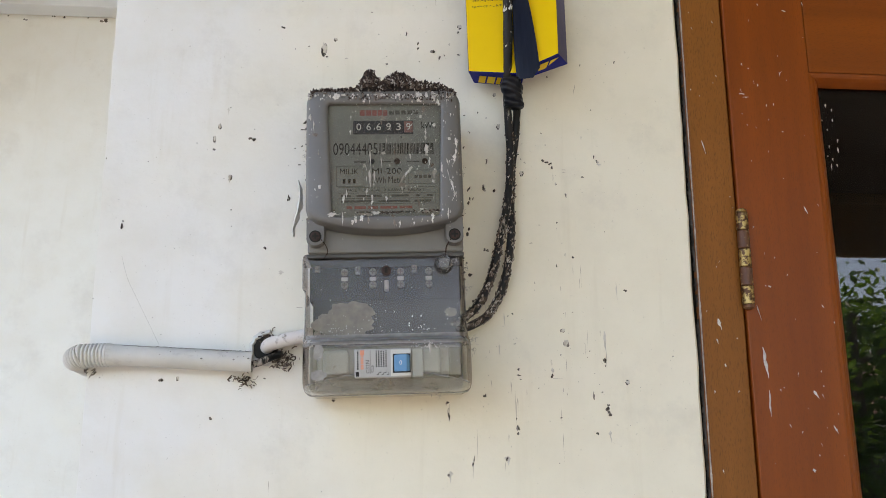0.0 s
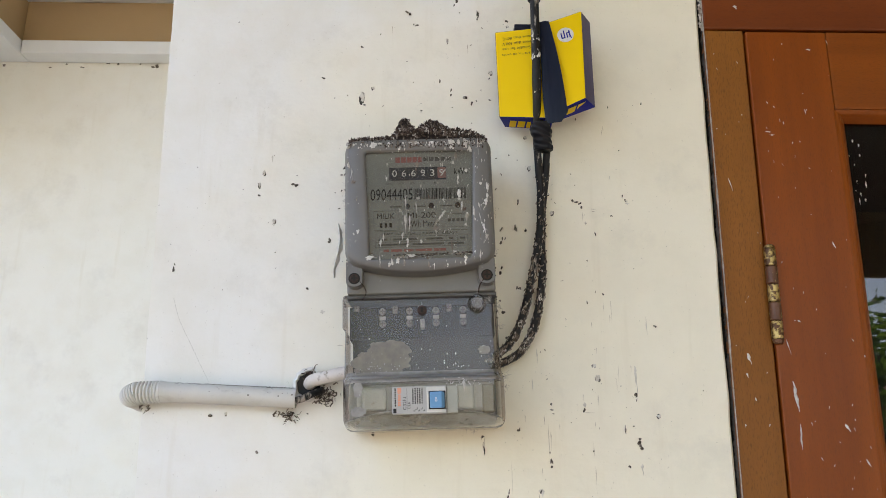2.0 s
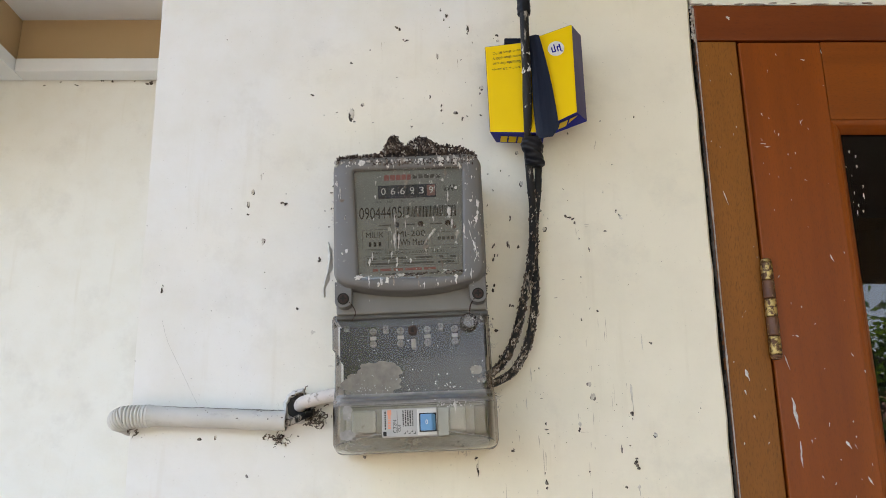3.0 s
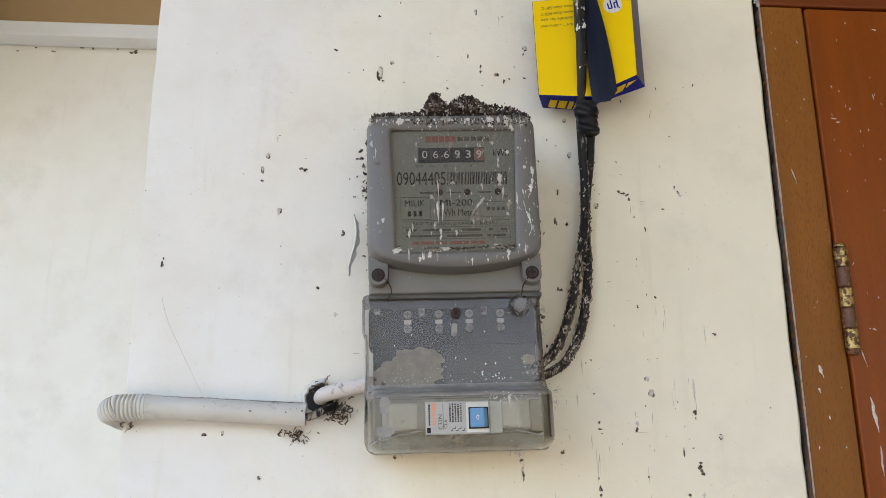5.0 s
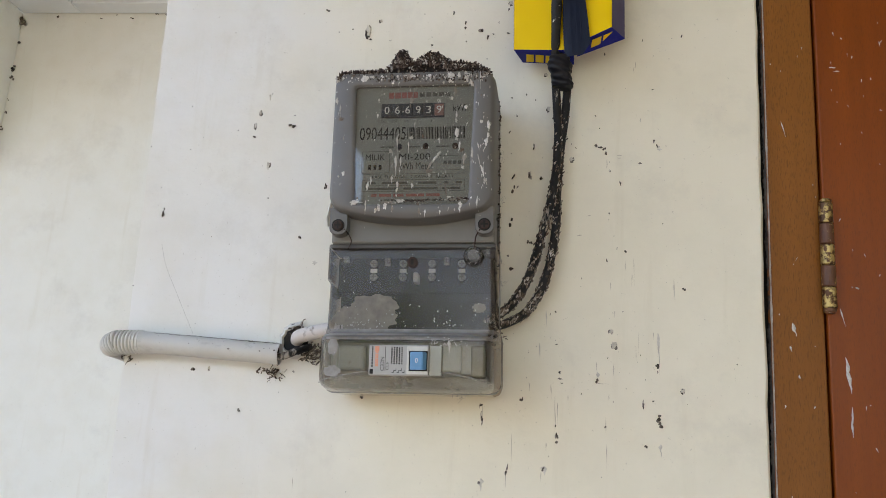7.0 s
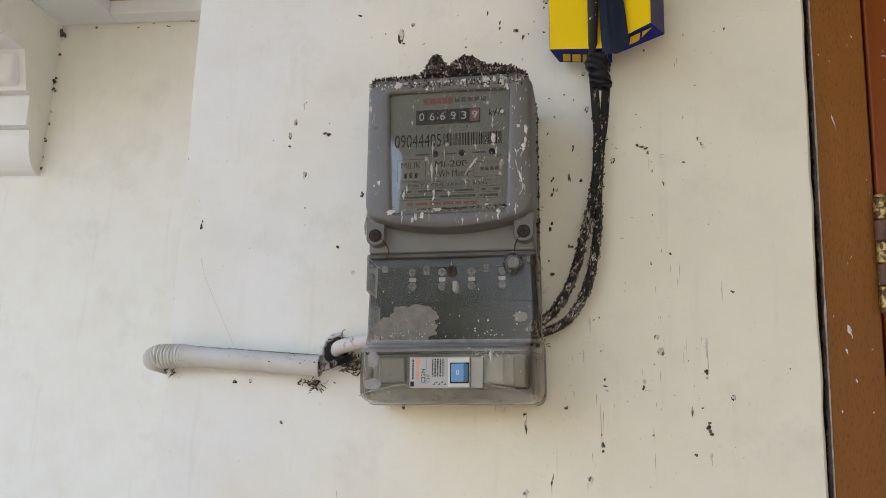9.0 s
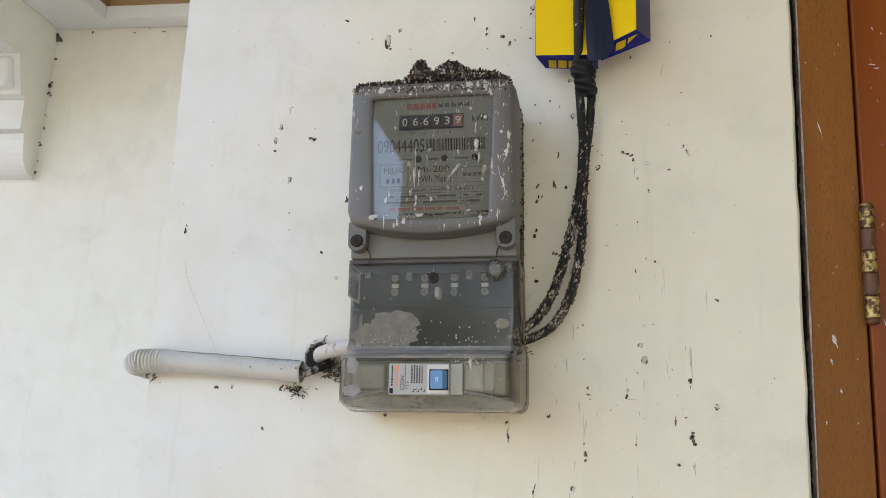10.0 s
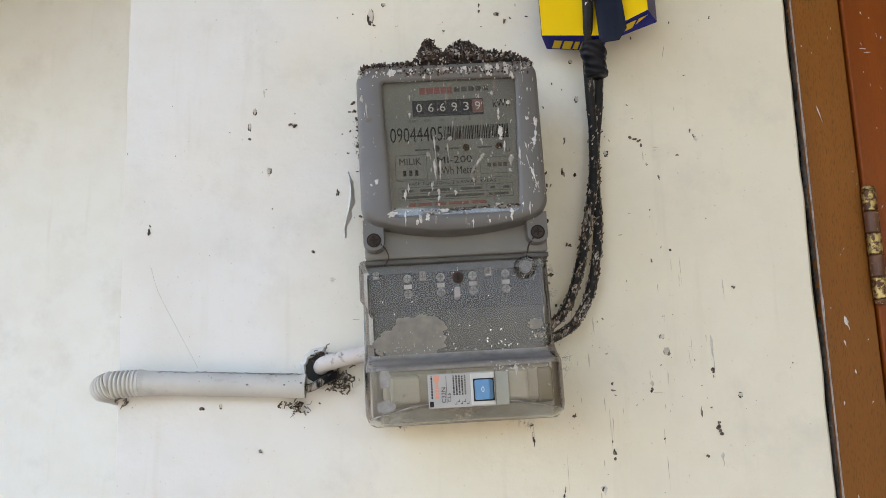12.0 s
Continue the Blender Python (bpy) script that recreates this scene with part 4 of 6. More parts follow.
# ---- cables, conduit, tape box ----
def cables():
    th = thing("power_cable")
    a = [(0.0896, 0.560, 3.0), (0.0896, 0.572, 2.20), (0.0896, 0.575, 2.10), (0.0900, 0.576, 2.04), (0.0906, 0.577, 1.99), (0.0910, 0.583, 1.955), (0.0915, 0.594, 1.932), (0.0940, 0.603, 1.905), (0.0955, 0.607, 1.880), (0.0935, 0.607, 1.848), (0.0875, 0.606, 1.817), (0.0795, 0.604, 1.784), (0.0680, 0.600, 1.760), (0.052, 0.597, 1.746)]
    b = [(0.0950, 0.590, 1.946), (0.0985, 0.596, 1.940), (0.1008, 0.603, 1.925), (0.0998, 0.607, 1.900), (0.0970, 0.611, 1.872), (0.0960, 0.611, 1.843), (0.0955, 0.610, 1.814), (0.0895, 0.609, 1.779), (0.0780, 0.606, 1.756), (0.0650, 0.601, 1.746), (0.052, 0.597, 1.741)]
    pa, pb = spline(a, 12), spline(b, 12)
    part("strand", tube(pa, [(0.0031 + 0.0006 * min(1.0, max(0.0, (p.z - 1.94) / 0.03))) + 0.0003 * noise.noise((p.z * 60, 0, 0)) for p in pa], 14), BLACKCABLE, th, smooth=True)
    part("strand", tube(pb, [0.0031 + 0.0003 * noise.noise((p.z * 60, 3, 0)) for p in pb], 14), BLACKCABLE, th, smooth=True)
    # second lead hidden behind the first above the wrap
    c = spline([(0.0905, 0.583, 3.0), (0.0902, 0.583, 2.1), (0.0912, 0.585, 2.0), (0.0930, 0.588, 1.960), (0.0935, 0.592, 1.942)], 12)
    part("strand", tube(c, 0.0029, 12), BLACKCABLE, th, smooth=True)
    # taped joints
    # flat wrinkled wrap where the leads part
    rings = []
    for k in range(41):
        t = k / 40
        c = Vector((0.0938 + 0.0034 * t, 0.586 + 0.0085 * t, 1.9385 - 0.0195 * t))
        a = 0.0088 - 0.0014 * t - 0.0016 * max(0.0, 1 - t * 5)
        row = []
        for i in range(40):
            q = 2 * math.pi * i / 40
            p = Vector((a * math.cos(q), 0.0066 * math.sin(q), 0))
            fold = math.sin(1500 * (c.z + 0.35 * p.x) + 3 * noise.noise((c.z * 160, p.x * 120, 2)))
            lump = noise.noise((p.x * 260, p.y * 260, c.z * 200))
            row.append(tuple(c + p * (1 + 0.09 * lump) + p.normalized() * (0.00026 * fold + 0.0004 * math.sin(420 * c.z + 2 * q))))
        rings.append(row)
    part("tape_wrap", loops(rings, True, True), TAPE, th, "wrinkled black insulating tape wrap", smooth=True)
    # bird dirt caked on the lower bend
    rng = random.Random(14)
    bits = []
    for path, ph in ((pa, 0), (pb, 9)):
        low = [p for p in path if 1.742 < p.z < 1.93]
        for k in range(3200):
            t = 0.1 + 0.9 * rng.random() ** 0.6
            p = low[min(len(low) - 1, int(len(low) * t))]
            q = rng.uniform(math.pi * 0.9, math.pi * 2.1)
            at = p + Vector((rng.uniform(-0.0006, 0.0006), 0, rng.uniform(-0.0012, 0.0012)))
            if noise.noise((at.z * 150, q * 1.3, ph)) + 0.7 * noise.noise((at.z * 420, q * 3, ph)) < 0.42 - 0.46 * t:
                continue
            f = rng.uniform(0.22, 0.75) * 0.001
            bits.append((Vector((at.x + 0.0031 * math.cos(q), at.y + 0.0031 * math.sin(q), at.z)), (f, 0.4 * f, rng.uniform(1.2, 3.4) * f), (0, rng.gauss(0.35, 0.3), 0)))
    crust = lumps(bits)
    # white paint smeared on the lead where it crosses the carton
    smear = bmesh.new()
    for z, n, h in ((2.012, 9, 0.006), (1.996, 12, 0.006), (1.975, 3, 0.004), (1.965, 3, 0.003), (2.055, 3, 0.004)):
        for k in range(n):
            p = min(pa, key=lambda q: abs(q.z - z - h * (k / n - 0.5)))
            q = rng.uniform(math.pi * 1.1, math.pi * 1.8)
            blob(smear, (p.x + 0.0033 * math.cos(q), p.y + 0.0033 * math.sin(q), z + h * rng.uniform(-0.6, 0.6)), (rng.uniform(0.0004, 0.0012), 0.0005, rng.uniform(0.0006, 0.0020)), rng.uniform(-0.3, 0.5), 0.4, rng)
    tagged(part("paint_smear", smear, DIGIT, th), "white paint smeared on the black lead", kind="stuff")
    tagged(part("dirt_crust", crust, CRUST, th), "caked pale and brown bird dirt", kind="stuff")
    for ctrl, r in (([(0.0888, 0.575, 2.078), (0.0898, 0.5765, 2.062), (0.0900, 0.5775, 2.047)], 0.0056),):
        pts = spline(ctrl, 10)
        rad = [r * (0.92 + 0.10 * math.sin(math.pi * i / len(pts)) + 0.05 * noise.noise((i * 0.2, r * 900, 0))) * (1.0 if 0 < i < len(pts) - 1 else 0.82) for i in range(len(pts))]
        wrap = tube(pts, rad, 22)
        for v in wrap.verts:
            q = noise.noise((v.co.x * 220, v.co.y * 220, (v.co.z + 0.7 * v.co.x) * 330))
            v.co += Vector((v.co.x - ctrl[1][0], v.co.y - ctrl[1][1], 0)).normalized() * 0.0012 * q
        part("tape_wrap", wrap, TAPE, th, "black insulating tape wrap", smooth=True)
    tagged(th, "black twin cable on the wall, splashed with paint", "cable")


cables()


def tape_carton():
    """A crushed flat carton of insulating tape, held on the cable by a strip of tape."""
    th = thing("tape_box")

    def slab(front, back, name, mats, label=""):
        """front, back: corners tl, tr, br, bl."""
        bm = bmesh.new()
        f = [bm.verts.new(v) for v in front]
        b = [bm.verts.new(v) for v in back]
        bm.faces.new(f)
        bm.faces.new(b)
        for k in range(4):
            bm.faces.new((f[k], f[(k + 1) % 4], b[(k + 1) % 4], b[k]))
        bm.normal_update()
        bmesh.ops.recalc_face_normals(bm, faces=bm.faces[:])
        bmesh.ops.bevel(bm, geom=bm.edges[:], offset=0.0005, segments=1, affect='EDGES')
        bm.normal_update()
        for fc in bm.faces:
            n = fc.normal
            fc.material_index = 0 if n.y < -0.88 else 1 if n.z < -0.5 else 2
        ob = part(name, bm, mats[0], th, label)
        for m in mats[1:]:
            ob.data.materials.append(m)
        return ob

    left = slab([(0.0575, 0.5915, 2.0255), (0.0995, 0.5835, 2.0265), (0.1045, 0.5830, 1.9425), (0.0605, 0.5905, 1.9465)],
                [(0.0650, 0.6120, 2.0255), (0.1015, 0.6080, 2.0265), (0.1055, 0.6080, 1.9435), (0.0670, 0.6110, 1.9465)], "carton_half", (YELLOW, NAVY, PURPLE), "yellow card with navy ends")
    right = slab([(0.1000, 0.5835, 2.0300), (0.1295, 0.5790, 2.0392), (0.1302, 0.5780, 1.9582), (0.1052, 0.5825, 1.9470)],
                 [(0.1030, 0.6040, 2.0300), (0.1405, 0.5980, 2.0400), (0.1418, 0.5970, 1.9592), (0.1072, 0.6040, 1.9480)], "carton_half", (YELLOW, NAVY, PURPLE), "yellow card with navy ends")
    flap = part("carton_flap", box(0.074, 0.104, 0.588, 0.6055, 2.0268, 2.0318, 0.0008), TAPEBLUE, th, "torn navy top flap")
    # tape strip, slanting down over the joint
    bm = bmesh.new()
    rows = []
    for k in range(15):
        t = k / 14
        z = 2.0290 - 0.0920 * t
        xl, xr = 0.0920 + 0.0062 * t + 0.0008 * math.sin(6 * t), 0.1022 + 0.0135 * t + 0.0012 * math.sin(math.pi * t)
        y = 0.5803 - 0.0014 * math.sin(math.pi * t)
        rows.append([(xl, y + 0.0005, z), (xl + 0.3 * (xr - xl), y - 0.0004, z), (xl + 0.7 * (xr - xl), y - 0.0007, z + 0.001), (xr, y - 0.0014, z + 0.0095 * t), (xr, y + 0.0008, z + 0.0095 * t), (xl, y + 0.0016, z)])
    loops(rows, True, True, bm)
    part("tape_strip", bm, TAPEBLUE, th, "shiny navy-black tape strip")
    # printed lines, upside down on the face
    def face_rot(right_edge, up_edge):
        x = right_edge.normalized()
        z = x.cross(up_edge).normalized()
        return Matrix((x, z.cross(x), z)).transposed().to_4x4()
    fl = face_rot(Vector((0.0420, -0.0080, 0.001)), Vector((-0.003, 0.001, 0.080)))
    words = ('3/4 " x 20 yards', "Suitable for use", "more than 600 V", "more than 80\u00b0C")
    widths = (0.0240, 0.0236, 0.0250, 0.0250)
    for k, (t, w) in enumerate(zip(words, widths)):
        x = 0.0752 + 0.0004 * k
        lettering(t, w, 0.0026, INK, left, (x, 0.5915 - 0.0080 * (x - 0.0575) / 0.042 - 0.0007, 2.0032 + 0.0050 * k), rot=fl @ Matrix.Rotation(math.pi, 4, 'Z'))
    # badge
    fr = face_rot(Vector((0.0315, -0.0045, 0.0065)), Vector((0, 0.001, 0.08)))
    bm = bmesh.new()
    bmesh.ops.create_circle(bm, cap_ends=True, segments=32, radius=0.0068)
    badge = part("badge", bm, DIGIT, right, "round white badge with a blue mark")
    badge.matrix_basis = Matrix.Translation((0.1160, 0.5801, 2.0172)) @ fr
    for x, y, w, h in ((-0.0034, -0.0004, 0.0010, 0.0050), (-0.0010, 0.0006, 0.0010, 0.0072), (0.0012, -0.0008, 0.0010, 0.0046), (0.0034, 0.0002, 0.0012, 0.0064), (-0.0022, -0.0026, 0.0024, 0.0010), (0.0024, 0.0014, 0.0024, 0.0010), (0.0042, -0.0036, 0.0011, 0.0011)):
        bm = bmesh.new()
        bmesh.ops.create_cube(bm, size=1)
        for v in bm.verts:
            v.co = (x + v.co.x * w, y + v.co.y * h, 0.0002 + v.co.z * 0.0002)
        part("badge_mark", bm, NAVY, badge)
    # maker's mark on the navy end as plain yellow shapes
    for half, x0, ws, y0, z0, dz in ((left, 0.0700, (0.0054, 0.0060, 0.0034, 0.0022), 0.5945, 1.9458, -0.06), (right, 0.1170, (0.0068, 0.0062), 0.5830, 1.9516, 0.47)):
        x = x0
        for w in ws:
            z = z0 + dz * (x + w / 2 - x0)
            bm = bmesh.new()
            vs = [bm.verts.new(v) for v in ((x, y0, z - 0.0006 - dz * w / 2), (x + w, y0, z - 0.0006 + dz * w / 2), (x + w, y0 + 0.0120, z - 0.0006 + dz * w / 2), (x, y0 + 0.0120, z - 0.0006 - dz * w / 2))]
            bm.faces.new(vs)
            part("maker_mark", bm, YELLOW, half)
            x += w + 0.0014
    tagged(th, "crushed yellow and navy carton of electrical tape", "box")


tape_carton()


def conduit():
    th = thing("cable_conduit")
    ctrl = [(-0.2060, 0.6050, 1.7203), (-0.170, 0.6052, 1.7191), (-0.130, 0.6055, 1.7177), (-0.0965, 0.606, 1.7166)]
    pts = spline(ctrl, 10)
    bm = bmesh.new()
    r = 0.0076
    tube(pts, [r * (1.05 if i < 5 else 1.0) for i in range(len(pts))], 28, bm, caps=False)
    tube(list(reversed(pts)), [r - 0.0012] * len(pts), 28, bm, caps=False)
    part("pipe", bm, CONDUIT, th, "dusty white straight conduit", smooth=True)
    # near-black plug paints the shade inside the pipe's end
    part("pipe_hollow", tube([(-0.1025, 0.6059, 1.7168), (-0.0990, 0.606, 1.7167)], r - 0.0014, 20), SLOT, th)
    # ribbed elbow turning round the pier's edge
    el = []
    for k in range(8):
        el.append((-0.1990 - 0.0028 * k, 0.6050, 1.7202 - 0.00012 * k))
    for k in range(1, 11):
        a = radians(90 * k / 10)
        el.append((-0.2186 - 0.0064 * math.sin(a), 0.6050 + 0.0064 * (1 - math.cos(a)), 1.7193 - 0.002 * math.sin(a)))
    el += [(-0.2252, 0.620, 1.7170), (-0.2254, 0.628, 1.7165), (-0.2258, 0.642, 1.7155), (-0.226, 0.690, 1.715)]
    fine = spline(el, 10)
    length, rad = 0.0, []
    for i, p in enumerate(fine):
        if i:
            length += (p - fine[i - 1]).length * (1.0 if p.x > -0.2186 else 2.1)
        rad.append(0.0067 + 0.0020 * abs(math.sin(math.pi * length / 0.0027)) ** 0.6)
    part("ribbed_elbow", tube(fine, rad, 28), CONDUIT, th, "ribbed flexible white elbow", smooth=True)
    part("collar", tube([(-0.2020, 0.605, 1.7203), (-0.2000, 0.605, 1.7202), (-0.196, 0.605, 1.7200)], [0.0084, 0.0085, 0.0078], 28), CONDUIT, th)
    rng = random.Random(6)
    grime = bmesh.new()
    for k in range(70):
        x = rng.uniform(-0.196, -0.098)
        a = radians(rng.gauss(78, 9) if k < 46 else rng.uniform(0, 80))
        s = rng.uniform(0.3, 1.0) * MM
        z = 1.7203 - 0.0338 * (x + 0.206)
        blob(grime, (x, 0.6054 - 0.0076 * math.cos(a), z + 0.0076 * math.sin(a)), ((3.2 if k < 46 else 0.9) * s, 0.35 * MM if a < 0.8 else 0.6 * s, 0.25 * MM if a > 0.8 else 0.7 * s), rng.uniform(-0.15, 0.2), 0.4, rng)
    # grey strip: dust, with the top's darker shading put into its colour
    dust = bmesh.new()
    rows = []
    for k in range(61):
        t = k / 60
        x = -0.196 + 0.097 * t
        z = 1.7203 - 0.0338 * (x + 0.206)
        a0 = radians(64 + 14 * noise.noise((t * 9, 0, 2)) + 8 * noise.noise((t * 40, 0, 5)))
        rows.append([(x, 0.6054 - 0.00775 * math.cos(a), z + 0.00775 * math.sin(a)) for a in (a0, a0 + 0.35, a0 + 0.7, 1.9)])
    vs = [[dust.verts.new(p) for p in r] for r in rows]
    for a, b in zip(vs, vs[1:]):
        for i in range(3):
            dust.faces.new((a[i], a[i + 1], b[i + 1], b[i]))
    part("dust_and_shading_strip", dust, surface("grey_dust_and_shading", (0.24, 0.225, 0.205), (0.36, 0.34, 0.31), 120, 0.95), th, "grey dust along the top, with its darker shading painted in")
    part("grime_spots", grime, GRIME, th, "grey grime lying along the conduit")
    tagged(th, "dusty white plastic conduit with ribbed elbow", "conduit")
    sh = thing("service_cable")
    part("sheath", tube(spline([(-0.0890, 0.621, 1.7290), (-0.0855, 0.6135, 1.7308), (-0.0740, 0.6085, 1.7335), (-0.0600, 0.604, 1.7360), (-0.046, 0.60, 1.7375)], 8), 0.0052, 18), SHEATH, sh, smooth=True)
    part("core", tube(spline([(-0.104, 0.606, 1.7150), (-0.0940, 0.6065, 1.7155), (-0.0850, 0.611, 1.7205), (-0.078, 0.618, 1.7240)], 8), 0.0027, 10), BLACKCABLE, sh)
    tagged(sh, "pinkish white cable entering the meter from the wall", "cable")
    # broken hole in the plaster
    ho = thing("wall_hole")
    bm = bmesh.new()
    rngh = random.Random(4)
    o, i2 = [], []
    for k in range(28):
        a = 2 * math.pi * k / 28
        q = 1 + 0.16 * noise.noise((3 * math.cos(a), 3 * math.sin(a), 5))
        i2.append((-0.0895 + 0.0090 * q * math.cos(a), 0.6192, 1.7280 + 0.0100 * q * math.sin(a)))
        q2 = q + 0.42 + 0.25 * noise.noise((5 * math.cos(a), 5 * math.sin(a), 2))
        o.append((-0.0898 + 0.0085 * q2 * math.cos(a), 0.6196, 1.7285 + 0.0095 * q2 * math.sin(a)))
    mid = [(x + 0.3 * (p - x), y - 0.0016 - rngh.uniform(0, 0.0008), z + 0.3 * (r2 - z)) for (x, y, z), (p, _, r2) in zip(i2, o)]
    part("broken_rim", loops([o, mid, i2]), PALEPART, ho, "broken white plaster rim")
    # flat near-black plate stands in for the shaded inside of the hole
    part("hollow", loops([i2, [(x, 0.6188, z) for x, y, z in i2]], False, True), SLOT, ho)
    tagged(ho, "dark ragged hole in the plaster round the cable", "hole", kind="structure")


conduit()


# ---- dirt: pellets, droppings, specks, straw ----
def heap():
    """Dry pellets lying along the meter's top, heaped towards the middle."""
    rng = random.Random(31)
    items = []
    def rise(u):
        """Height of the heap: two humps on a low ragged bed."""
        h = np.interp(u, (-54, -50, -35, -20, -16, -12.5, -8, -4, -1, 3, 9, 14, 18, 22, 34, 44, 51, 54), (-4, 5, 6, 7, 14, 22, 21, 15, 13, 17, 20, 20, 17, 14, 12, 10, 5, -3))
        return h + 1.8 * noise.noise((u * 0.35, 0, 0))
    # packed core under the loose pellets
    core = bmesh.new()
    rows = []
    for k in range(57):
        u = -52 + 104 * k / 56
        h = 0.74 * rise(u)
        rows.append([(Vector((u, -d, 107.5 + h * f + 0.6 * noise.noise((u * 0.5, d, 3))))) * MM for d, f in ((16, 0.05), (32, 0.4), (46, 0.85), (56, 1.0), (62, 0.8), (66, 0.4), (69, 0.05))])
    vs = [[core.verts.new(p) for p in row] for row in rows]
    for a, b in zip(vs, vs[1:]):
        for i in range(6):
            core.faces.new((a[i], a[i + 1], b[i + 1], b[i]))
    for k in range(3600):
        u = rng.choice((rng.uniform(-54, 54), rng.uniform(-54, 54), rng.gauss(8, 18), rng.gauss(-9, 5), rng.gauss(14, 8)))
        u = max(-52, min(53, u))
        d = rng.uniform(40, 69)
        f = max(0.08, 1 - ((d - 57) / 15) ** 2)
        v = 108.4 + rise(u) * f * rng.uniform(0.5, 1.06)
        s = rng.choice((rng.uniform(0.6, 1.0), rng.uniform(0.8, 1.4)))
        items.append((Vector((u, -d, v)) * MM, (1.9 * s * MM, 0.72 * s * MM, 0.66 * s * MM), [rng.uniform(0, 6.28) for _ in range(3)]))
    for k in range(520):
        u, d = rng.uniform(-53, 53), rng.uniform(60, 72)
        v = 110.0 - 4.0 * max(0.0, (abs(u) - 46) / 8) ** 2 - rng.random() ** 2.2 * (9 if -30 < u < 50 else 4)
        s = rng.uniform(0.4, 0.9)
        items.append((Vector((u, -71.6 if v < 106 else -d, v)) * MM, (1.5 * s * MM, 0.7 * s * MM, 0.8 * s * MM), [rng.uniform(0, 6.28) for _ in range(3)]))
    for k in range(170):
        side = rng.random() < 0.62
        u, v, d = (57.2 if side else -56.8 - rng.choice((0, 0, abs(rng.gauss(0, 1.8))))), rng.uniform(-30, 106) if side else rng.choice((rng.uniform(35, 104), rng.gauss(78, 8))), rng.uniform(6, 40)
        s = rng.uniform(0.4, 0.9)
        items.append((Vector((u, -d, v)) * MM, (0.9 * s * MM, 0.9 * s * MM, 1.7 * s * MM), [rng.uniform(0, 6.28) for _ in range(3)]))
    # shreds and curled bits standing out of the heap
    for k in range(120):
        u = max(-50, min(50, rng.choice((rng.gauss(-10, 5), rng.gauss(14, 9), rng.uniform(-50, 50)))))
        p = Vector((u, -rng.uniform(50, 64), 108 + rise(u) * rng.uniform(0.75, 1.0)))
        q = Vector((rng.gauss(0, 1.0), rng.gauss(0, 0.7), rng.gauss(0.1, 0.45))) * rng.uniform(1.2, 2.8)
        tube([p * MM, (p + q * 0.5 + Vector((0, 0, rng.uniform(-0.8, 1.2)))) * MM, (p + q) * MM], [0.55 * MM, 0.5 * MM, 0.4 * MM], 5, core)
    # crumbs lodged on the window's lower edge
    for k in range(110):
        u = rng.choice((rng.uniform(-20, 40), rng.gauss(34, 4), rng.gauss(0, 5)))
        s = rng.uniform(0.25, 0.7)
        items.append((Vector((u, -70.2, 16.6 + 0.03 * u + rng.gauss(0, 0.5))) * MM, (1.6 * s * MM, 0.6 * s * MM, 0.7 * s * MM), [0, rng.uniform(-0.5, 0.5), 0]))
    ob = part("pellet_heap", join(lumps(items), core), PELLETS)
    ob.matrix_basis = METER_M
    tagged(ob, "heap of dry brown insect pellets on the meter", "debris", kind="stuff")


def streak(bm, u, v, d, w, h, lean, rng, lift=0.5):
    """A run of dried liquid: ragged, lobed, thinning to a tail, slightly raised."""
    n = 13
    left, right, ridge = [], [], []
    ph, top = rng.uniform(0, 40), rng.uniform(0.15, 0.6)
    for k in range(n):
        t = k / (n - 1)
        prof = (0.35 + 0.65 * math.exp(-((t - top) / 0.28) ** 2)) * (1 - 0.45 * t) * min(1.0, 0.25 + 4 * t, 0.2 + 4 * (1 - t))
        cu = u + lean * t * h + 0.25 * w * noise.noise((ph, t * 3, 0))
        cv = v - h * t
        wl = 0.55 * w * max(0.12, prof * (1 + 0.8 * noise.noise((ph, t * 6, 3))))
        wr = 0.55 * w * max(0.12, prof * (1 + 0.8 * noise.noise((ph, t * 6, 8))))
        left.append(bm.verts.new(((cu - wl) * MM, -d * MM, cv * MM)))
        right.append(bm.verts.new(((cu + wr) * MM, -d * MM, cv * MM)))
        ridge.append(bm.verts.new((cu * MM, -(d + lift * (0.5 + 0.5 * prof)) * MM, cv * MM)))
    for k in range(n - 1):
        bm.faces.new((left[k], ridge[k], ridge[k + 1], left[k + 1]))
        bm.faces.new((ridge[k], right[k], right[k + 1], ridge[k + 1]))


def splat(bm, u, v, d, w, h, rng, lift=0.4):
    """A flat dried splash with a ragged edge."""
    n, ph = 18, rng.uniform(0, 40)
    mid = bm.verts.new((u * MM, -(d + lift) * MM, v * MM))
    ring, half = [], []
    for k in range(n):
        a = 2 * math.pi * k / n
        q = 0.5 * (1 + 0.75 * noise.noise((1.9 * math.cos(a), 1.9 * math.sin(a), ph)) + rng.uniform(-0.12, 0.12))
        c, e = math.cos(a), math.sin(a)
        half.append(bm.verts.new(((u + 0.6 * w * q * c) * MM, -(d + lift * rng.uniform(0.6, 1.1)) * MM, (v + 0.6 * h * q * e) * MM)))
        ring.append(bm.verts.new(((u + w * q * c) * MM, -d * MM, (v + h * q * e) * MM)))
    for k in range(n):
        bm.faces.new((mid, half[k], half[(k + 1) % n]))
        bm.faces.new((half[k], ring[k], ring[(k + 1) % n], half[(k + 1) % n]))


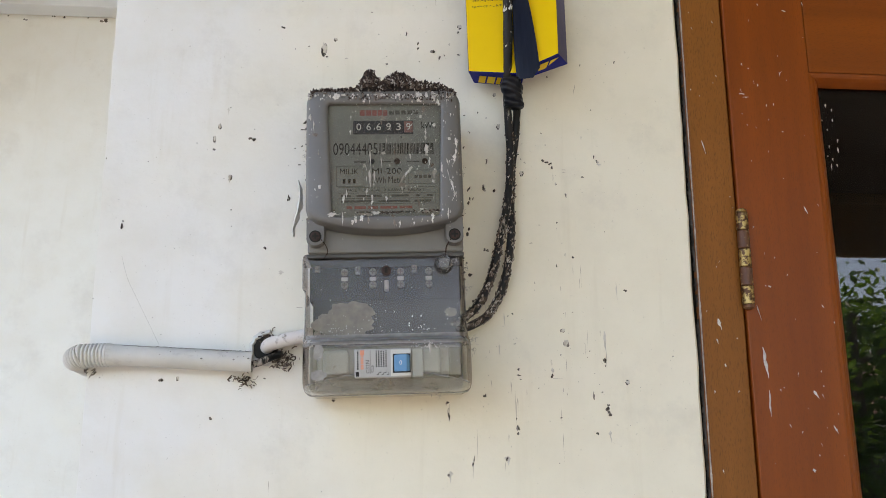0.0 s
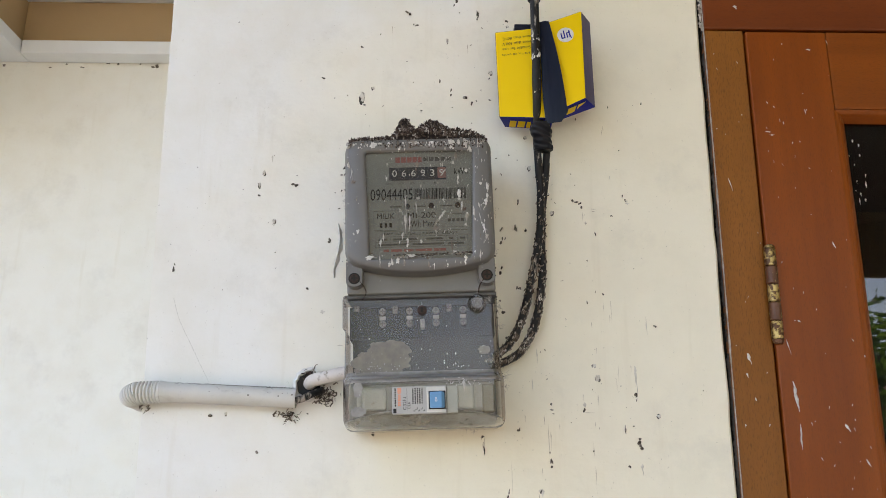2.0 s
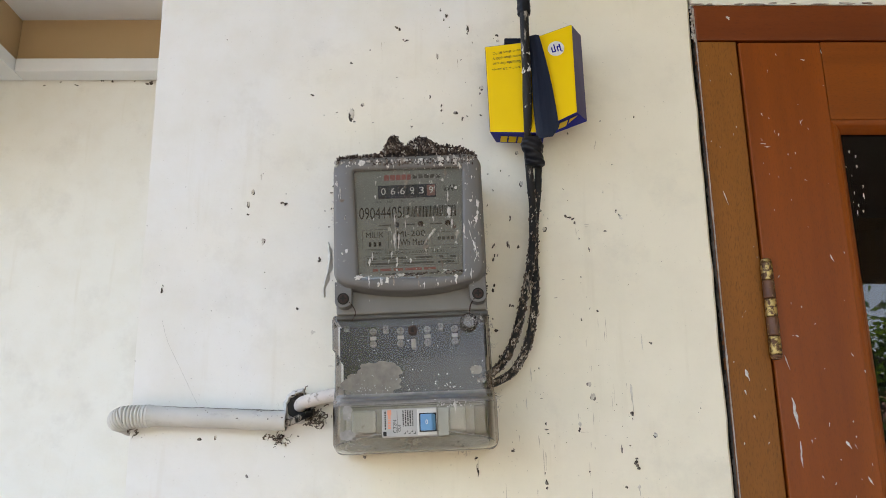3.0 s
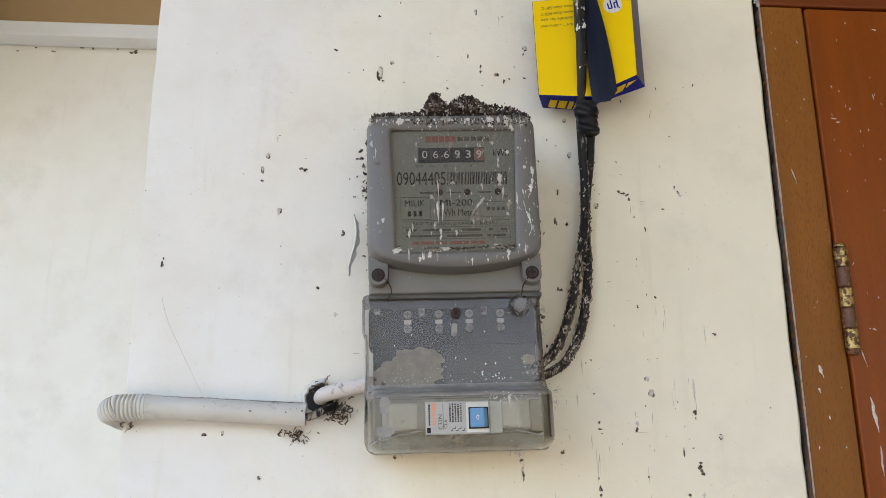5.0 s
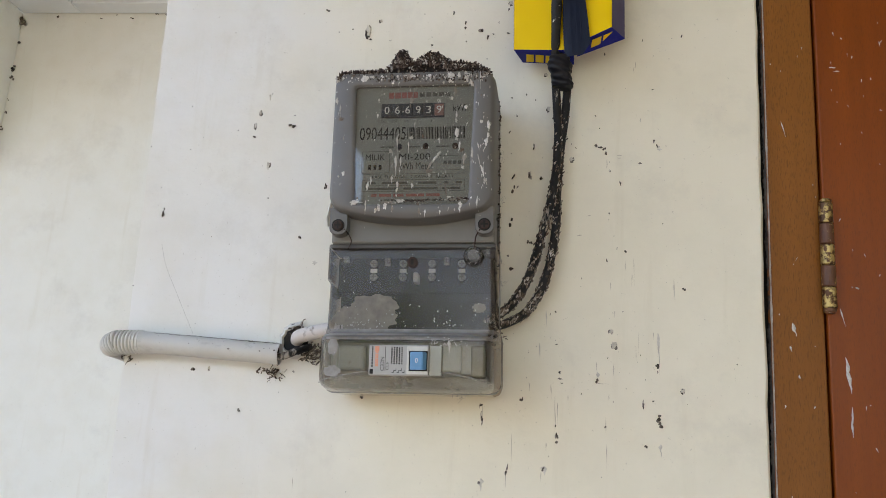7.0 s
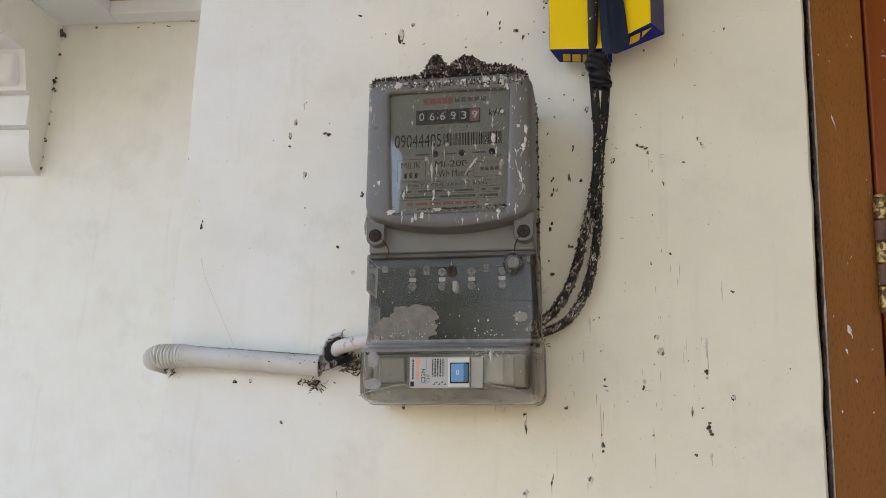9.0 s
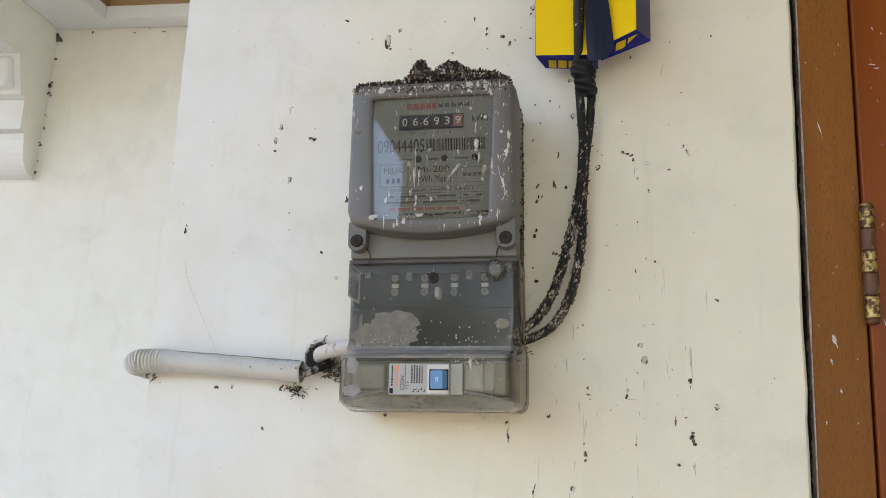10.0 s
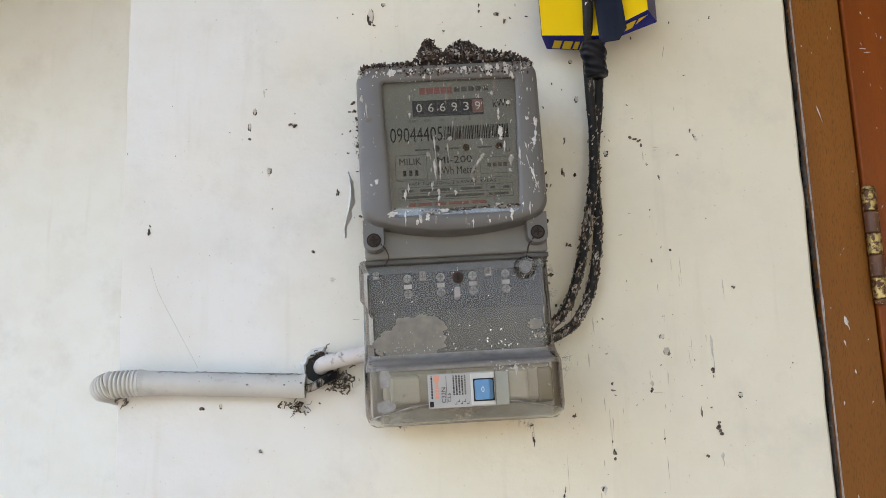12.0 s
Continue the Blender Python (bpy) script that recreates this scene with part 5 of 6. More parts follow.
def droppings():
    """Where each larger run lies on the hood: across, up, width, height in mm."""
    run_a = [(-33.8, 105.4, 4.3, 6.1), (-21.8, 105.0, 2.2, 4.6), (-14.8, 105.7, 1.4, 5.3), (-14.0, 100.6, 1.8, 1.9), (-3.5, 111.2, 5.0, 5.3), (-1.7, 108.2, 2.9, 3.0), (-4.7, 106.3, 2.2, 1.5), (-52.8, 106.2, 2.9, 5.3), (-51.6, 111.2, 2.9, 2.3), (-52.5, 88.2, 2.2, 5.3), (-49.8, 80.1, 0.9, 11.4), (-49.0, 75.0, 3.6, 3.0), (-46.6, 60.9, 1.1, 2.3), (3.1, 103.0, 1.8, 1.5), (11.3, 106.6, 2.2, 2.3), (12.1, 101.6, 1.8, 1.1), (26.2, 104.0, 4.3, 7.6), (31.3, 105.8, 2.2, 3.8), (36.3, 105.6, 3.6, 6.8), (40.0, 99.5, 2.9, 3.8), (46.1, 101.2, 1.1, 13.7), (49.3, 107.1, 3.6, 2.3), (28.8, 93.9, 2.2, 7.6), (26.6, 89.0, 2.2, 2.3)]
    run_b = [(-23.5, 88.0, 1.4, 3.8), (-34.8, 81.5, 1.1, 1.1), (-23.9, 77.0, 1.4, 3.4), (-0.5, 88.1, 2.9, 3.8), (-1.6, 84.1, 1.1, 3.4), (18.5, 87.3, 1.1, 2.3), (30.1, 76.9, 1.4, 5.3), (29.9, 72.9, 1.4, 3.8), (36.3, 82.6, 2.2, 3.0), (1.8, 70.0, 1.1, 4.6), (-0.5, 61.1, 2.9, 2.3), (7.5, 61.7, 1.4, 3.8), (18.4, 59.3, 1.4, 3.0), (30.6, 63.8, 2.9, 5.3), (30.4, 59.8, 2.2, 2.3), (46.9, 71.2, 2.2, 2.3), (51.8, 68.0, 2.2, 7.6), (51.5, 61.0, 1.8, 5.3), (50.3, 57.0, 2.5, 4.9), (-9.8, 55.4, 0.9, 15.2), (-13.9, 51.6, 2.2, 3.0), (-10.3, 41.4, 1.8, 14.4), (-7.3, 41.3, 1.1, 12.9), (-1.9, 53.1, 0.9, 9.9)]
    run_c = [(18.0, 48.3, 2.5, 5.3), (15.8, 45.4, 2.2, 5.3), (12.7, 41.5, 2.2, 6.1), (12.5, 37.5, 4.3, 3.4), (12.4, 34.5, 1.8, 3.8), (32.2, 53.8, 1.4, 8.4), (34.1, 51.7, 2.2, 3.0), (35.9, 45.6, 3.2, 7.6), (34.6, 39.6, 2.2, 2.3), (41.0, 49.4, 1.8, 8.4), (45.2, 53.2, 1.4, 6.1), (45.8, 43.2, 1.1, 9.9), (48.4, 35.1, 1.4, 9.9), (50.2, 29.0, 1.8, 5.3), (-26.8, 31.1, 1.4, 6.1), (-28.9, 27.2, 1.8, 6.8), (-12.7, 31.5, 1.4, 5.3), (-8.9, 28.4, 1.8, 3.4), (-9.0, 24.4, 1.4, 4.6), (-9.2, 20.4, 1.1, 1.5), (1.1, 27.0, 1.8, 3.8), (-45.6, 35.9, 2.2, 3.0), (-48.7, 34.0, 1.4, 1.5), (23.9, 23.1, 1.4, 9.1)]
    run_d = [(-15.4, 15.6, 9.4, 1.5), (-6.4, 16.3, 6.5, 1.9), (-37.4, 15.5, 4.7, 3.8), (-29.5, 12.2, 1.1, 9.9), (-20.5, 11.8, 2.2, 4.6), (-16.5, 12.7, 3.2, 4.6), (-11.5, 11.5, 2.2, 6.1), (-22.6, 9.9, 1.8, 3.0), (5.6, 13.8, 2.2, 2.3), (6.4, 8.8, 1.4, 6.8), (10.3, 7.6, 1.1, 5.3), (33.5, 11.7, 2.9, 7.6), (40.7, 17.4, 1.4, 3.0), (44.6, 15.2, 1.4, 8.4), (20.3, 8.2, 1.1, 3.0), (28.7, 16.9, 4.3, 1.5), (25.8, 19.0, 2.9, 1.1)]
    rng = random.Random(17)
    bm = bmesh.new()

    def depth_at(u, v):
        return 69.9 if -39 < u < 40 and 17 < v < 97 else 71.2

    def mark(u, v, w, h, lean=0.0):
        v = min(v, 106.0 - 0.3 * h)
        if h > 2.1 * w:
            streak(bm, u - 0.5 * lean * h, v + 0.5 * h, depth_at(u, v), 1.1 * w, h, lean, rng, 0.4)
        else:
            splat(bm, u, v, depth_at(u, v), 1.0 * w, 1.05 * h, rng, 0.35)

    for u, v, w, h in run_a + run_b + run_c + run_d:
        lean = -0.5 if 10 < u < 19 and 38 < v < 50 else 0.22 if u > 43 and 20 < v < 60 else rng.uniform(-0.12, 0.08)
        mark(u, v, w, h, lean)
        for k in range(rng.choice((1, 2, 3))):
            q = rng.uniform(0.15, 0.4)
            mark(max(-53, min(53.5, u + rng.gauss(0, 0.9 * w + 0.6))), v + rng.gauss(0, 0.5 * h + 0.8), max(0.35, q * w), max(0.45, q * h * 0.8))
    # fine spatter, thickest at the top and towards one side
    for k in range(150):
        u = max(-53, min(53.5, rng.choice((rng.uniform(-54, 54), rng.gauss(34, 12), rng.gauss(5, 18)))))
        v = rng.choice((rng.uniform(8, 106), rng.uniform(8, 106), rng.uniform(92, 107)))
        w = rng.uniform(0.3, 0.8)
        mark(u, v, w, w * rng.choice((0.8, 1.2, 2.0, 4.0)), rng.uniform(-0.3, 0.2))
    for k in range(60):
        u, v = rng.uniform(-50, 52), 106.0 - abs(rng.gauss(0, 2.4))
        mark(u, v, rng.uniform(0.5, 1.5), rng.uniform(0.6, 2.2))
    for k in range(26):
        mark(max(41, min(54, rng.gauss(48, 3))), rng.uniform(18, 106), rng.uniform(0.4, 1.0), rng.uniform(0.8, 3.6), rng.uniform(-0.2, 0.2))
    # small crumbs on the clear cover
    for k in range(70):
        u, v = rng.uniform(-50, 54), rng.choice((rng.uniform(-68, -58), rng.uniform(-95, -12)))
        streak(bm, u, v, cover_depth(u, v) + 0.2, rng.uniform(0.3, 0.9), rng.uniform(0.4, 1.4), rng.uniform(-0.5, 0.5), rng, 0.3)
    for k in range(34):
        u = rng.uniform(14, 42)
        v = rng.uniform(-79, -72)
        streak(bm, u, v, cover_depth(u, v) + 0.6, rng.uniform(0.5, 1.5), rng.uniform(0.6, 2.2), rng.uniform(-0.8, 0.8), rng, 0.5)
    streak(bm, 28.5, -76, 75.4, 2.6, 8, 0.05, rng, 0.5)
    ob = part("dropping_streaks", bm, DROPS)
    ob.matrix_basis = METER_M
    tagged(ob, "dried white bird droppings streaked over the meter", "droppings", kind="stuff")


def wall_specks():
    """Specks, clots and runs stuck to the plaster: x, z in metres, width, height in mm."""
    dark_a = [(0.076, 1.86, 1.6, 5.6), (0.071, 1.925, 1.2, 2.4), (0.078, 1.92, 0.8, 1.6), (0.084, 1.858, 2.4, 2.8), (0.078, 1.882, 1.2, 5.2), (0.076, 1.809, 1.6, 2.8), (0.078, 1.808, 2.8, 1.6), (0.109, 1.882, 1.2, 1.2), (0.106, 1.885, 0.8, 1.6), (0.124, 1.884, 2.4, 2.0), (0.127, 1.883, 3.6, 1.6), (0.13, 1.882, 2.4, 2.0), (0.131, 1.879, 1.6, 3.2), (0.166, 1.889, 1.2, 3.2), (0.168, 1.885, 2.0, 2.0), (0.156, 1.871, 2.4, 1.6), (0.142, 1.855, 1.2, 3.6), (0.123, 1.908, 1.6, 1.2), (0.126, 1.898, 0.8, 0.8), (0.165, 1.93, 1.2, 0.8), (0.134, 1.832, 1.2, 1.2), (0.172, 1.826, 1.2, 1.2), (0.14, 1.806, 0.8, 2.0), (0.146, 1.804, 2.0, 1.6)]
    dark_b = [(0.133, 1.797, 1.2, 3.2), (0.187, 1.778, 2.4, 1.6), (0.115, 1.783, 1.2, 1.6), (0.145, 1.76, 1.6, 0.8), (0.169, 1.723, 2.8, 3.6), (0.169, 1.719, 0.8, 2.0), (0.098, 1.758, 1.6, 1.2), (0.094, 1.756, 1.2, 1.2), (0.099, 1.735, 1.2, 1.2), (0.135, 1.727, 1.2, 1.2), (0.128, 1.711, 2.0, 2.4), (0.157, 1.73, 1.2, 0.8), (0.161, 1.713, 1.2, 0.8), (0.222, 1.727, 1.2, 1.2), (0.102, 1.711, 3.2, 1.2), (0.103, 1.708, 1.6, 0.8), (0.076, 1.695, 2.4, 2.4), (0.159, 1.696, 1.2, 5.6), (0.166, 1.699, 1.6, 1.2), (0.17, 1.689, 2.0, 2.0), (0.169, 1.686, 3.2, 3.6), (0.171, 1.683, 2.8, 3.6), (0.134, 1.679, 1.2, 2.4), (0.1, 1.679, 1.2, 2.4)]
    dark_c = [(-0.129, 1.922, 1.2, 1.2), (-0.14, 1.886, 2.0, 1.6), (-0.112, 1.896, 3.2, 2.0), (-0.109, 1.895, 3.2, 2.4), (-0.109, 1.904, 0.8, 0.8), (-0.076, 1.889, 1.6, 1.2), (-0.071, 1.891, 1.6, 1.6), (-0.154, 1.891, 1.2, 0.8), (-0.072, 1.875, 1.6, 1.6), (-0.205, 1.821, 2.0, 4.8), (-0.205, 1.825, 1.2, 2.4), (-0.19, 1.874, 0.8, 0.8), (-0.079, 1.847, 2.0, 5.2), (-0.123, 1.836, 1.2, 1.6), (-0.122, 1.823, 1.2, 0.8), (-0.095, 1.807, 2.0, 2.8), (-0.221, 1.764, 1.2, 0.8), (-0.165, 1.703, 3.6, 2.8), (-0.127, 1.676, 2.8, 2.4), (-0.21, 1.705, 1.2, 0.8), (-0.089, 1.706, 2.0, 1.2), (-0.223, 1.876, 0.8, 0.8), (-0.065, 1.881, 3.2, 3.6), (-0.069, 1.911, 2.4, 3.2)]
    dark_d = [(-0.068, 1.906, 2.8, 2.4), (-0.066, 1.9, 2.4, 3.2), (-0.065, 1.918, 2.0, 4.0), (-0.065, 1.893, 2.4, 3.2), (-0.071, 1.905, 2.0, 1.6), (-0.066, 1.876, 1.6, 1.6), (-0.063, 1.83, 2.0, 1.6), (-0.062, 1.854, 1.6, 2.0), (-0.061, 1.82, 1.6, 1.6), (-0.169, 2.049, 0.9, 0.9), (-0.091, 1.995, 2.7, 1.8), (-0.069, 1.979, 1.8, 1.4), (-0.058, 2.026, 2.2, 1.8), (-0.08, 1.976, 0.9, 0.9), (-0.056, 1.972, 1.8, 1.8), (-0.054, 1.97, 2.7, 1.8), (-0.019, 2.061, 3.1, 2.7), (-0.016, 2.059, 3.1, 3.1), (-0.013, 2.049, 1.8, 1.8), (-0.01, 2.048, 4.0, 1.8), (-0.042, 2.039, 1.4, 1.8), (0.02, 2.079, 1.4, 2.7), (0.025, 2.073, 2.2, 2.7), (0.023, 2.069, 1.4, 2.7)]
    dark_e = [(0.028, 2.061, 1.8, 1.4), (0.044, 2.061, 1.8, 5.4), (0.044, 2.056, 1.8, 3.6), (0.048, 2.046, 1.4, 1.4), (0.071, 2.053, 3.6, 2.2), (0.067, 2.05, 0.9, 0.9), (-0.018, 2.012, 1.4, 0.9), (-0.012, 1.992, 1.4, 0.9), (0.011, 1.993, 1.4, 2.7), (0.038, 2.029, 1.4, 0.9), (0.021, 1.985, 1.4, 3.1), (0.021, 1.98, 1.4, 2.7), (0.022, 1.968, 1.8, 1.4), (0.033, 1.978, 4.0, 3.6), (0.039, 1.973, 1.8, 4.0), (0.043, 1.975, 1.4, 1.4), (0.054, 1.996, 1.8, 2.2), (0.055, 1.976, 2.2, 1.4), (-0.005, 1.972, 0.9, 0.9), (-0.005, 1.965, 1.8, 1.8), (-0.038, 1.969, 1.4, 0.9), (0.039, 1.954, 1.4, 0.9), (0.186, 1.974, 1.4, 1.8), (0.179, 1.972, 0.9, 0.5)]
    dark_f = [(0.157, 1.97, 0.9, 2.7), (0.129, 1.958, 1.4, 2.7), (0.165, 1.93, 1.4, 0.9), (0.06, 1.922, 1.8, 1.4), (0.064, 1.907, 1.4, 2.2), (0.075, 1.86, 1.8, 4.5), (0.065, 1.788, 3.6, 3.1), (0.062, 1.798, 1.8, 1.8)]
    scab_a = [(0.085, 1.941, 3.2, 3.2), (0.088, 1.913, 3.2, 4.4), (0.106, 1.873, 3.6, 4.4), (0.134, 1.865, 1.6, 2.0), (0.137, 1.746, 3.6, 3.6), (0.139, 1.736, 4.4, 5.6), (0.186, 1.707, 3.2, 3.6), (-0.153, 1.705, 2.0, 3.2), (-0.137, 1.906, 2.8, 5.2), (-0.14, 1.895, 2.4, 5.2), (-0.126, 1.863, 3.2, 4.8), (0.056, 2.002, 4.0, 4.0), (-0.047, 1.986, 3.1, 3.1), (-0.056, 1.977, 5.4, 10.8), (0.071, 2.048, 2.7, 2.7), (0.017, 2.033, 2.2, 5.4)]
    line_a = [(0.132, 1.87, 0.8, 8.0), (0.141, 1.877, 3.6, 0.6), (0.141, 1.875, 3.2, 0.6), (0.152, 1.95, 0.8, 5.6), (0.12, 1.83, 2.0, 0.6), (0.134, 1.827, 0.8, 2.4), (0.113, 1.815, 3.2, 0.8), (0.152, 1.789, 0.6, 20.0), (0.139, 1.758, 0.8, 4.8), (0.154, 1.731, 0.6, 10.0), (0.166, 1.744, 0.8, 4.8), (0.127, 1.721, 0.8, 5.6), (0.139, 1.719, 0.8, 9.6), (0.096, 1.702, 0.8, 10.0), (0.101, 1.687, 0.8, 14.4), (0.136, 1.7, 0.8, 4.0), (0.139, 1.697, 0.8, 2.0), (0.134, 1.681, 0.6, 12.0), (0.131, 1.709, 8.0, 0.4), (-0.066, 1.76, 4.8, 0.6), (0.18, 1.78, 0.5, 12.0), (0.108, 1.698, 0.8, 4.0), (-0.032, 2.043, 0.9, 8.1), (0.035, 2.025, 0.9, 9.9)]
    line_b = [(0.047, 1.985, 1.8, 2.7), (0.151, 1.946, 0.7, 5.4), (0.151, 1.783, 0.7, 9.0), (0.094, 1.664, 0.9, 5.4), (0.136, 1.778, 0.7, 6.3), (0.077, 1.76, 0.5, 9.0), (0.099, 1.691, 0.5, 18.0), (0.047, 1.689, 1.8, 3.6), (0.048, 1.682, 1.4, 6.3), (0.081, 1.704, 0.9, 5.4)]
    pale_a = [(0.169, 1.735, 1.6, 22.0), (0.128, 1.715, 2.4, 4.0), (0.169, 1.884, 2.4, 2.4), (0.17, 1.882, 3.2, 2.0), (0.156, 1.905, 0.8, 3.2), (-0.131, 1.919, 1.2, 5.6), (-0.126, 1.86, 2.0, 2.4), (-0.082, 1.787, 3.2, 3.6), (0.087, 1.73, 0.8, 10.4), (0.18, 1.776, 0.6, 11.2), (0.091, 1.753, 0.8, 12.0)]
    dark_g = [(0.101, 1.672, 2.1, 4.2), (0.101, 1.668, 1.7, 2.5), (0.161, 1.668, 2.1, 1.7), (0.067, 1.645, 1.7, 3.4), (0.068, 1.649, 1.3, 3.4), (0.049, 1.681, 1.7, 3.4), (0.048, 1.69, 2.1, 1.7), (0.092, 1.649, 2.1, 2.5), (0.077, 1.696, 1.3, 1.3), (0.102, 1.715, 1.7, 2.1), (0.049, 1.637, 1.7, 2.5), (-0.038, 1.69, 2.5, 2.1), (0.049, 1.677, 0.8, 2.5)]
    line_c = [(0.1, 1.682, 0.6, 18.5), (0.135, 1.658, 0.6, 21.0), (0.067, 1.64, 0.8, 10.1), (0.091, 1.644, 0.8, 6.7), (-0.082, 1.627, 0.6, 10.9), (0.049, 1.683, 0.6, 14.3), (0.17, 1.723, 0.6, 10.9), (0.156, 1.738, 0.4, 16.8), (0.146, 1.794, 0.5, 8.4), (0.07, 1.659, 0.5, 25.2)]
    pale_b = [(0.171, 1.666, 1.7, 8.4), (0.093, 1.648, 3.4, 5.9), (0.05, 1.636, 2.5, 8.4)]
    rng = random.Random(41)
    bm, runs, drips = bmesh.new(), bmesh.new(), bmesh.new()
    for x, z, w, h in dark_a + dark_b + dark_c + dark_d + dark_e + dark_f + dark_g:
        for k in range(4 if w * h > 3 else 2):
            q = rng.uniform(0.5, 1.0)
            blob(bm, (x + rng.uniform(-0.35, 0.35) * w * MM, WALL_Y - 0.0003, z + rng.uniform(-0.35, 0.35) * h * MM), (0.42 * q * w * MM, 0.0003 + 0.00022 * min(w, h), 0.42 * q * h * MM), rng.uniform(-0.3, 0.3), 0.3, rng)
    for x, z, w, h in line_a + line_b + line_c:
        if h > w:
            streak(drips, x / MM, z / MM + 0.5 * h, -WALL_Y / MM + 0.03, 0.8 * w, h, rng.uniform(-0.03, 0.05), rng, 0.1)
        else:
            splat(drips, x / MM, z / MM, -WALL_Y / MM + 0.03, w, max(0.4, h), rng, 0.1)
    # scabs: a pale crust with a dark broken edge
    for x, z, w, h in scab_a:
        splat(runs, x / MM, z / MM, -WALL_Y / MM + 0.05, 0.8 * w, 0.85 * h, rng, 0.7)
        splat(bm, x / MM + 0.12 * w * rng.choice((-1, 1)), z / MM - 0.12 * h, -WALL_Y / MM + 0.03, 0.9 * w, 0.9 * h, rng, 0.15)
    for k in range(130):
        x, z = rng.choice((rng.uniform(-0.21, 0.235), rng.gauss(0.1, 0.05))), rng.choice((rng.uniform(1.62, 2.09), rng.gauss(1.72, 0.05)))
        if -0.215 < x < 0.236:
            q = rng.uniform(0.2, 0.5)
            blob(bm, (x, WALL_Y - 0.0001, z), (0.5 * q * MM, 0.0003, rng.uniform(0.5, 1.2) * q * MM), rng.uniform(-0.5, 0.5), 0.3, rng)
    for k in range(10):
        u, v = 64 + abs(rng.gauss(0, 3.5)), rng.uniform(-40, 100)
        p = METER_M @ Vector((u * MM, 0, v * MM))
        blob(bm, (p.x, WALL_Y - 0.0006, p.z), (rng.uniform(0.5, 1.2) * MM, 0.0009, rng.uniform(0.7, 2.0) * MM), rng.uniform(-0.8, 0.8), 0.35, rng)
    tagged(part("wall_drips", drips, surface("brown_drips", (0.42, 0.37, 0.29), (0.62, 0.57, 0.48), 200, 0.85)), "thin brownish dried drips down the plaster", "dirt", kind="stuff")
    tagged(part("wall_specks", bm, SPECKS), "dark specks and insect dirt stuck on the plaster", "dirt", kind="stuff")
    for x, z, w, h in pale_a + pale_b:
        streak(runs, x / MM, z / MM + 0.5 * h, -WALL_Y / MM + 0.05, 1.3 * w, h, 0.06, rng, 0.4)
    tagged(part("wall_runs", runs, surface("pale_grey_runs", (0.48, 0.44, 0.36), (0.72, 0.69, 0.62), 160, 0.8)), "pale dried runs and scabs on the plaster", "droppings", kind="stuff")
    # hairline crack
    part_ob = part("wall_crack", tube(spline([(-0.203, WALL_Y, 1.797), (-0.197, WALL_Y, 1.780), (-0.186, WALL_Y, 1.760), (-0.169, WALL_Y, 1.730)], 6), 0.00011, 5), HAIRLINE)
    tagged(part_ob, "thin hairline crack in the plaster", "crack", kind="structure")


def door_splashes():
    rng = random.Random(77)
    bm = bmesh.new()
    for x, z, w, h, lean in ((0.336, 2.027, 4.0, 1.6, 0.8), (0.353, 2.036, 0.8, 4, 0.2), (0.327, 1.969, 0.8, 5, 0.1), (0.293, 1.948, 5.0, 1.2, 1.0), (0.296, 1.945, 4.6, 1.0, 0.8), (0.337, 1.850, 1.6, 6, 0.4), (0.302, 1.784, 2.6, 1.8, 0.5), (0.2925, 1.735, 3.4, 24, 0.12), (0.2950, 1.702, 2.0, 20, -0.02), (0.330, 1.702, 2.6, 6, 0.6), (0.343, 1.676, 2.0, 6, 0.5), (0.2905, 1.768, 1.0, 12, 0.25), (0.352, 1.756, 1.2, 2, 0), (0.324, 1.644, 2.6, 3, 0.3), (0.325, 1.915, 2.0, 1.0, 0.5)):
        streak(bm, x / MM, z / MM, -0.6163 / MM, w, h, lean, rng, 0.4)
    for k in range(46):
        x = rng.uniform(0.290, 0.352)
        streak(bm, x / MM, rng.uniform(1640, 2040), -0.6163 / MM, rng.uniform(0.3, 1.1), rng.uniform(0.6, 3.4), rng.uniform(-0.6, 0.6), rng, 0.25)
    for x, z, w, h in ((0.259, 1.757, 3.0, 9), (0.257, 1.741, 1.8, 4), (0.262, 1.722, 1.6, 3), (0.256, 1.905, 0.9, 12), (0.275, 2.070, 4.0, 4)):
        streak(bm, x / MM, z / MM, -0.6172 / MM if z < 2.04 else -0.6167 / MM, w, h, 0.25, rng, 0.4)
    for k in range(16):
        streak(bm, rng.uniform(250, 279), rng.uniform(1640, 2040), -0.6172 / MM, rng.uniform(0.4, 1.0), rng.uniform(0.8, 3), rng.uniform(-0.6, 0.6), rng, 0.25)
    for k in range(14):
        streak(bm, 372 + rng.gauss(0, 4), 1950 - rng.random() ** 1.5 * 60, -0.6318 / MM, rng.uniform(0.5, 1.8), rng.uniform(1, 6), rng.uniform(-0.2, 0.2), rng, 0.3)
    tagged(part("door_splashes", bm, FRESHDROPS), "small white droppings splashed on the door timber", "droppings", kind="stuff")


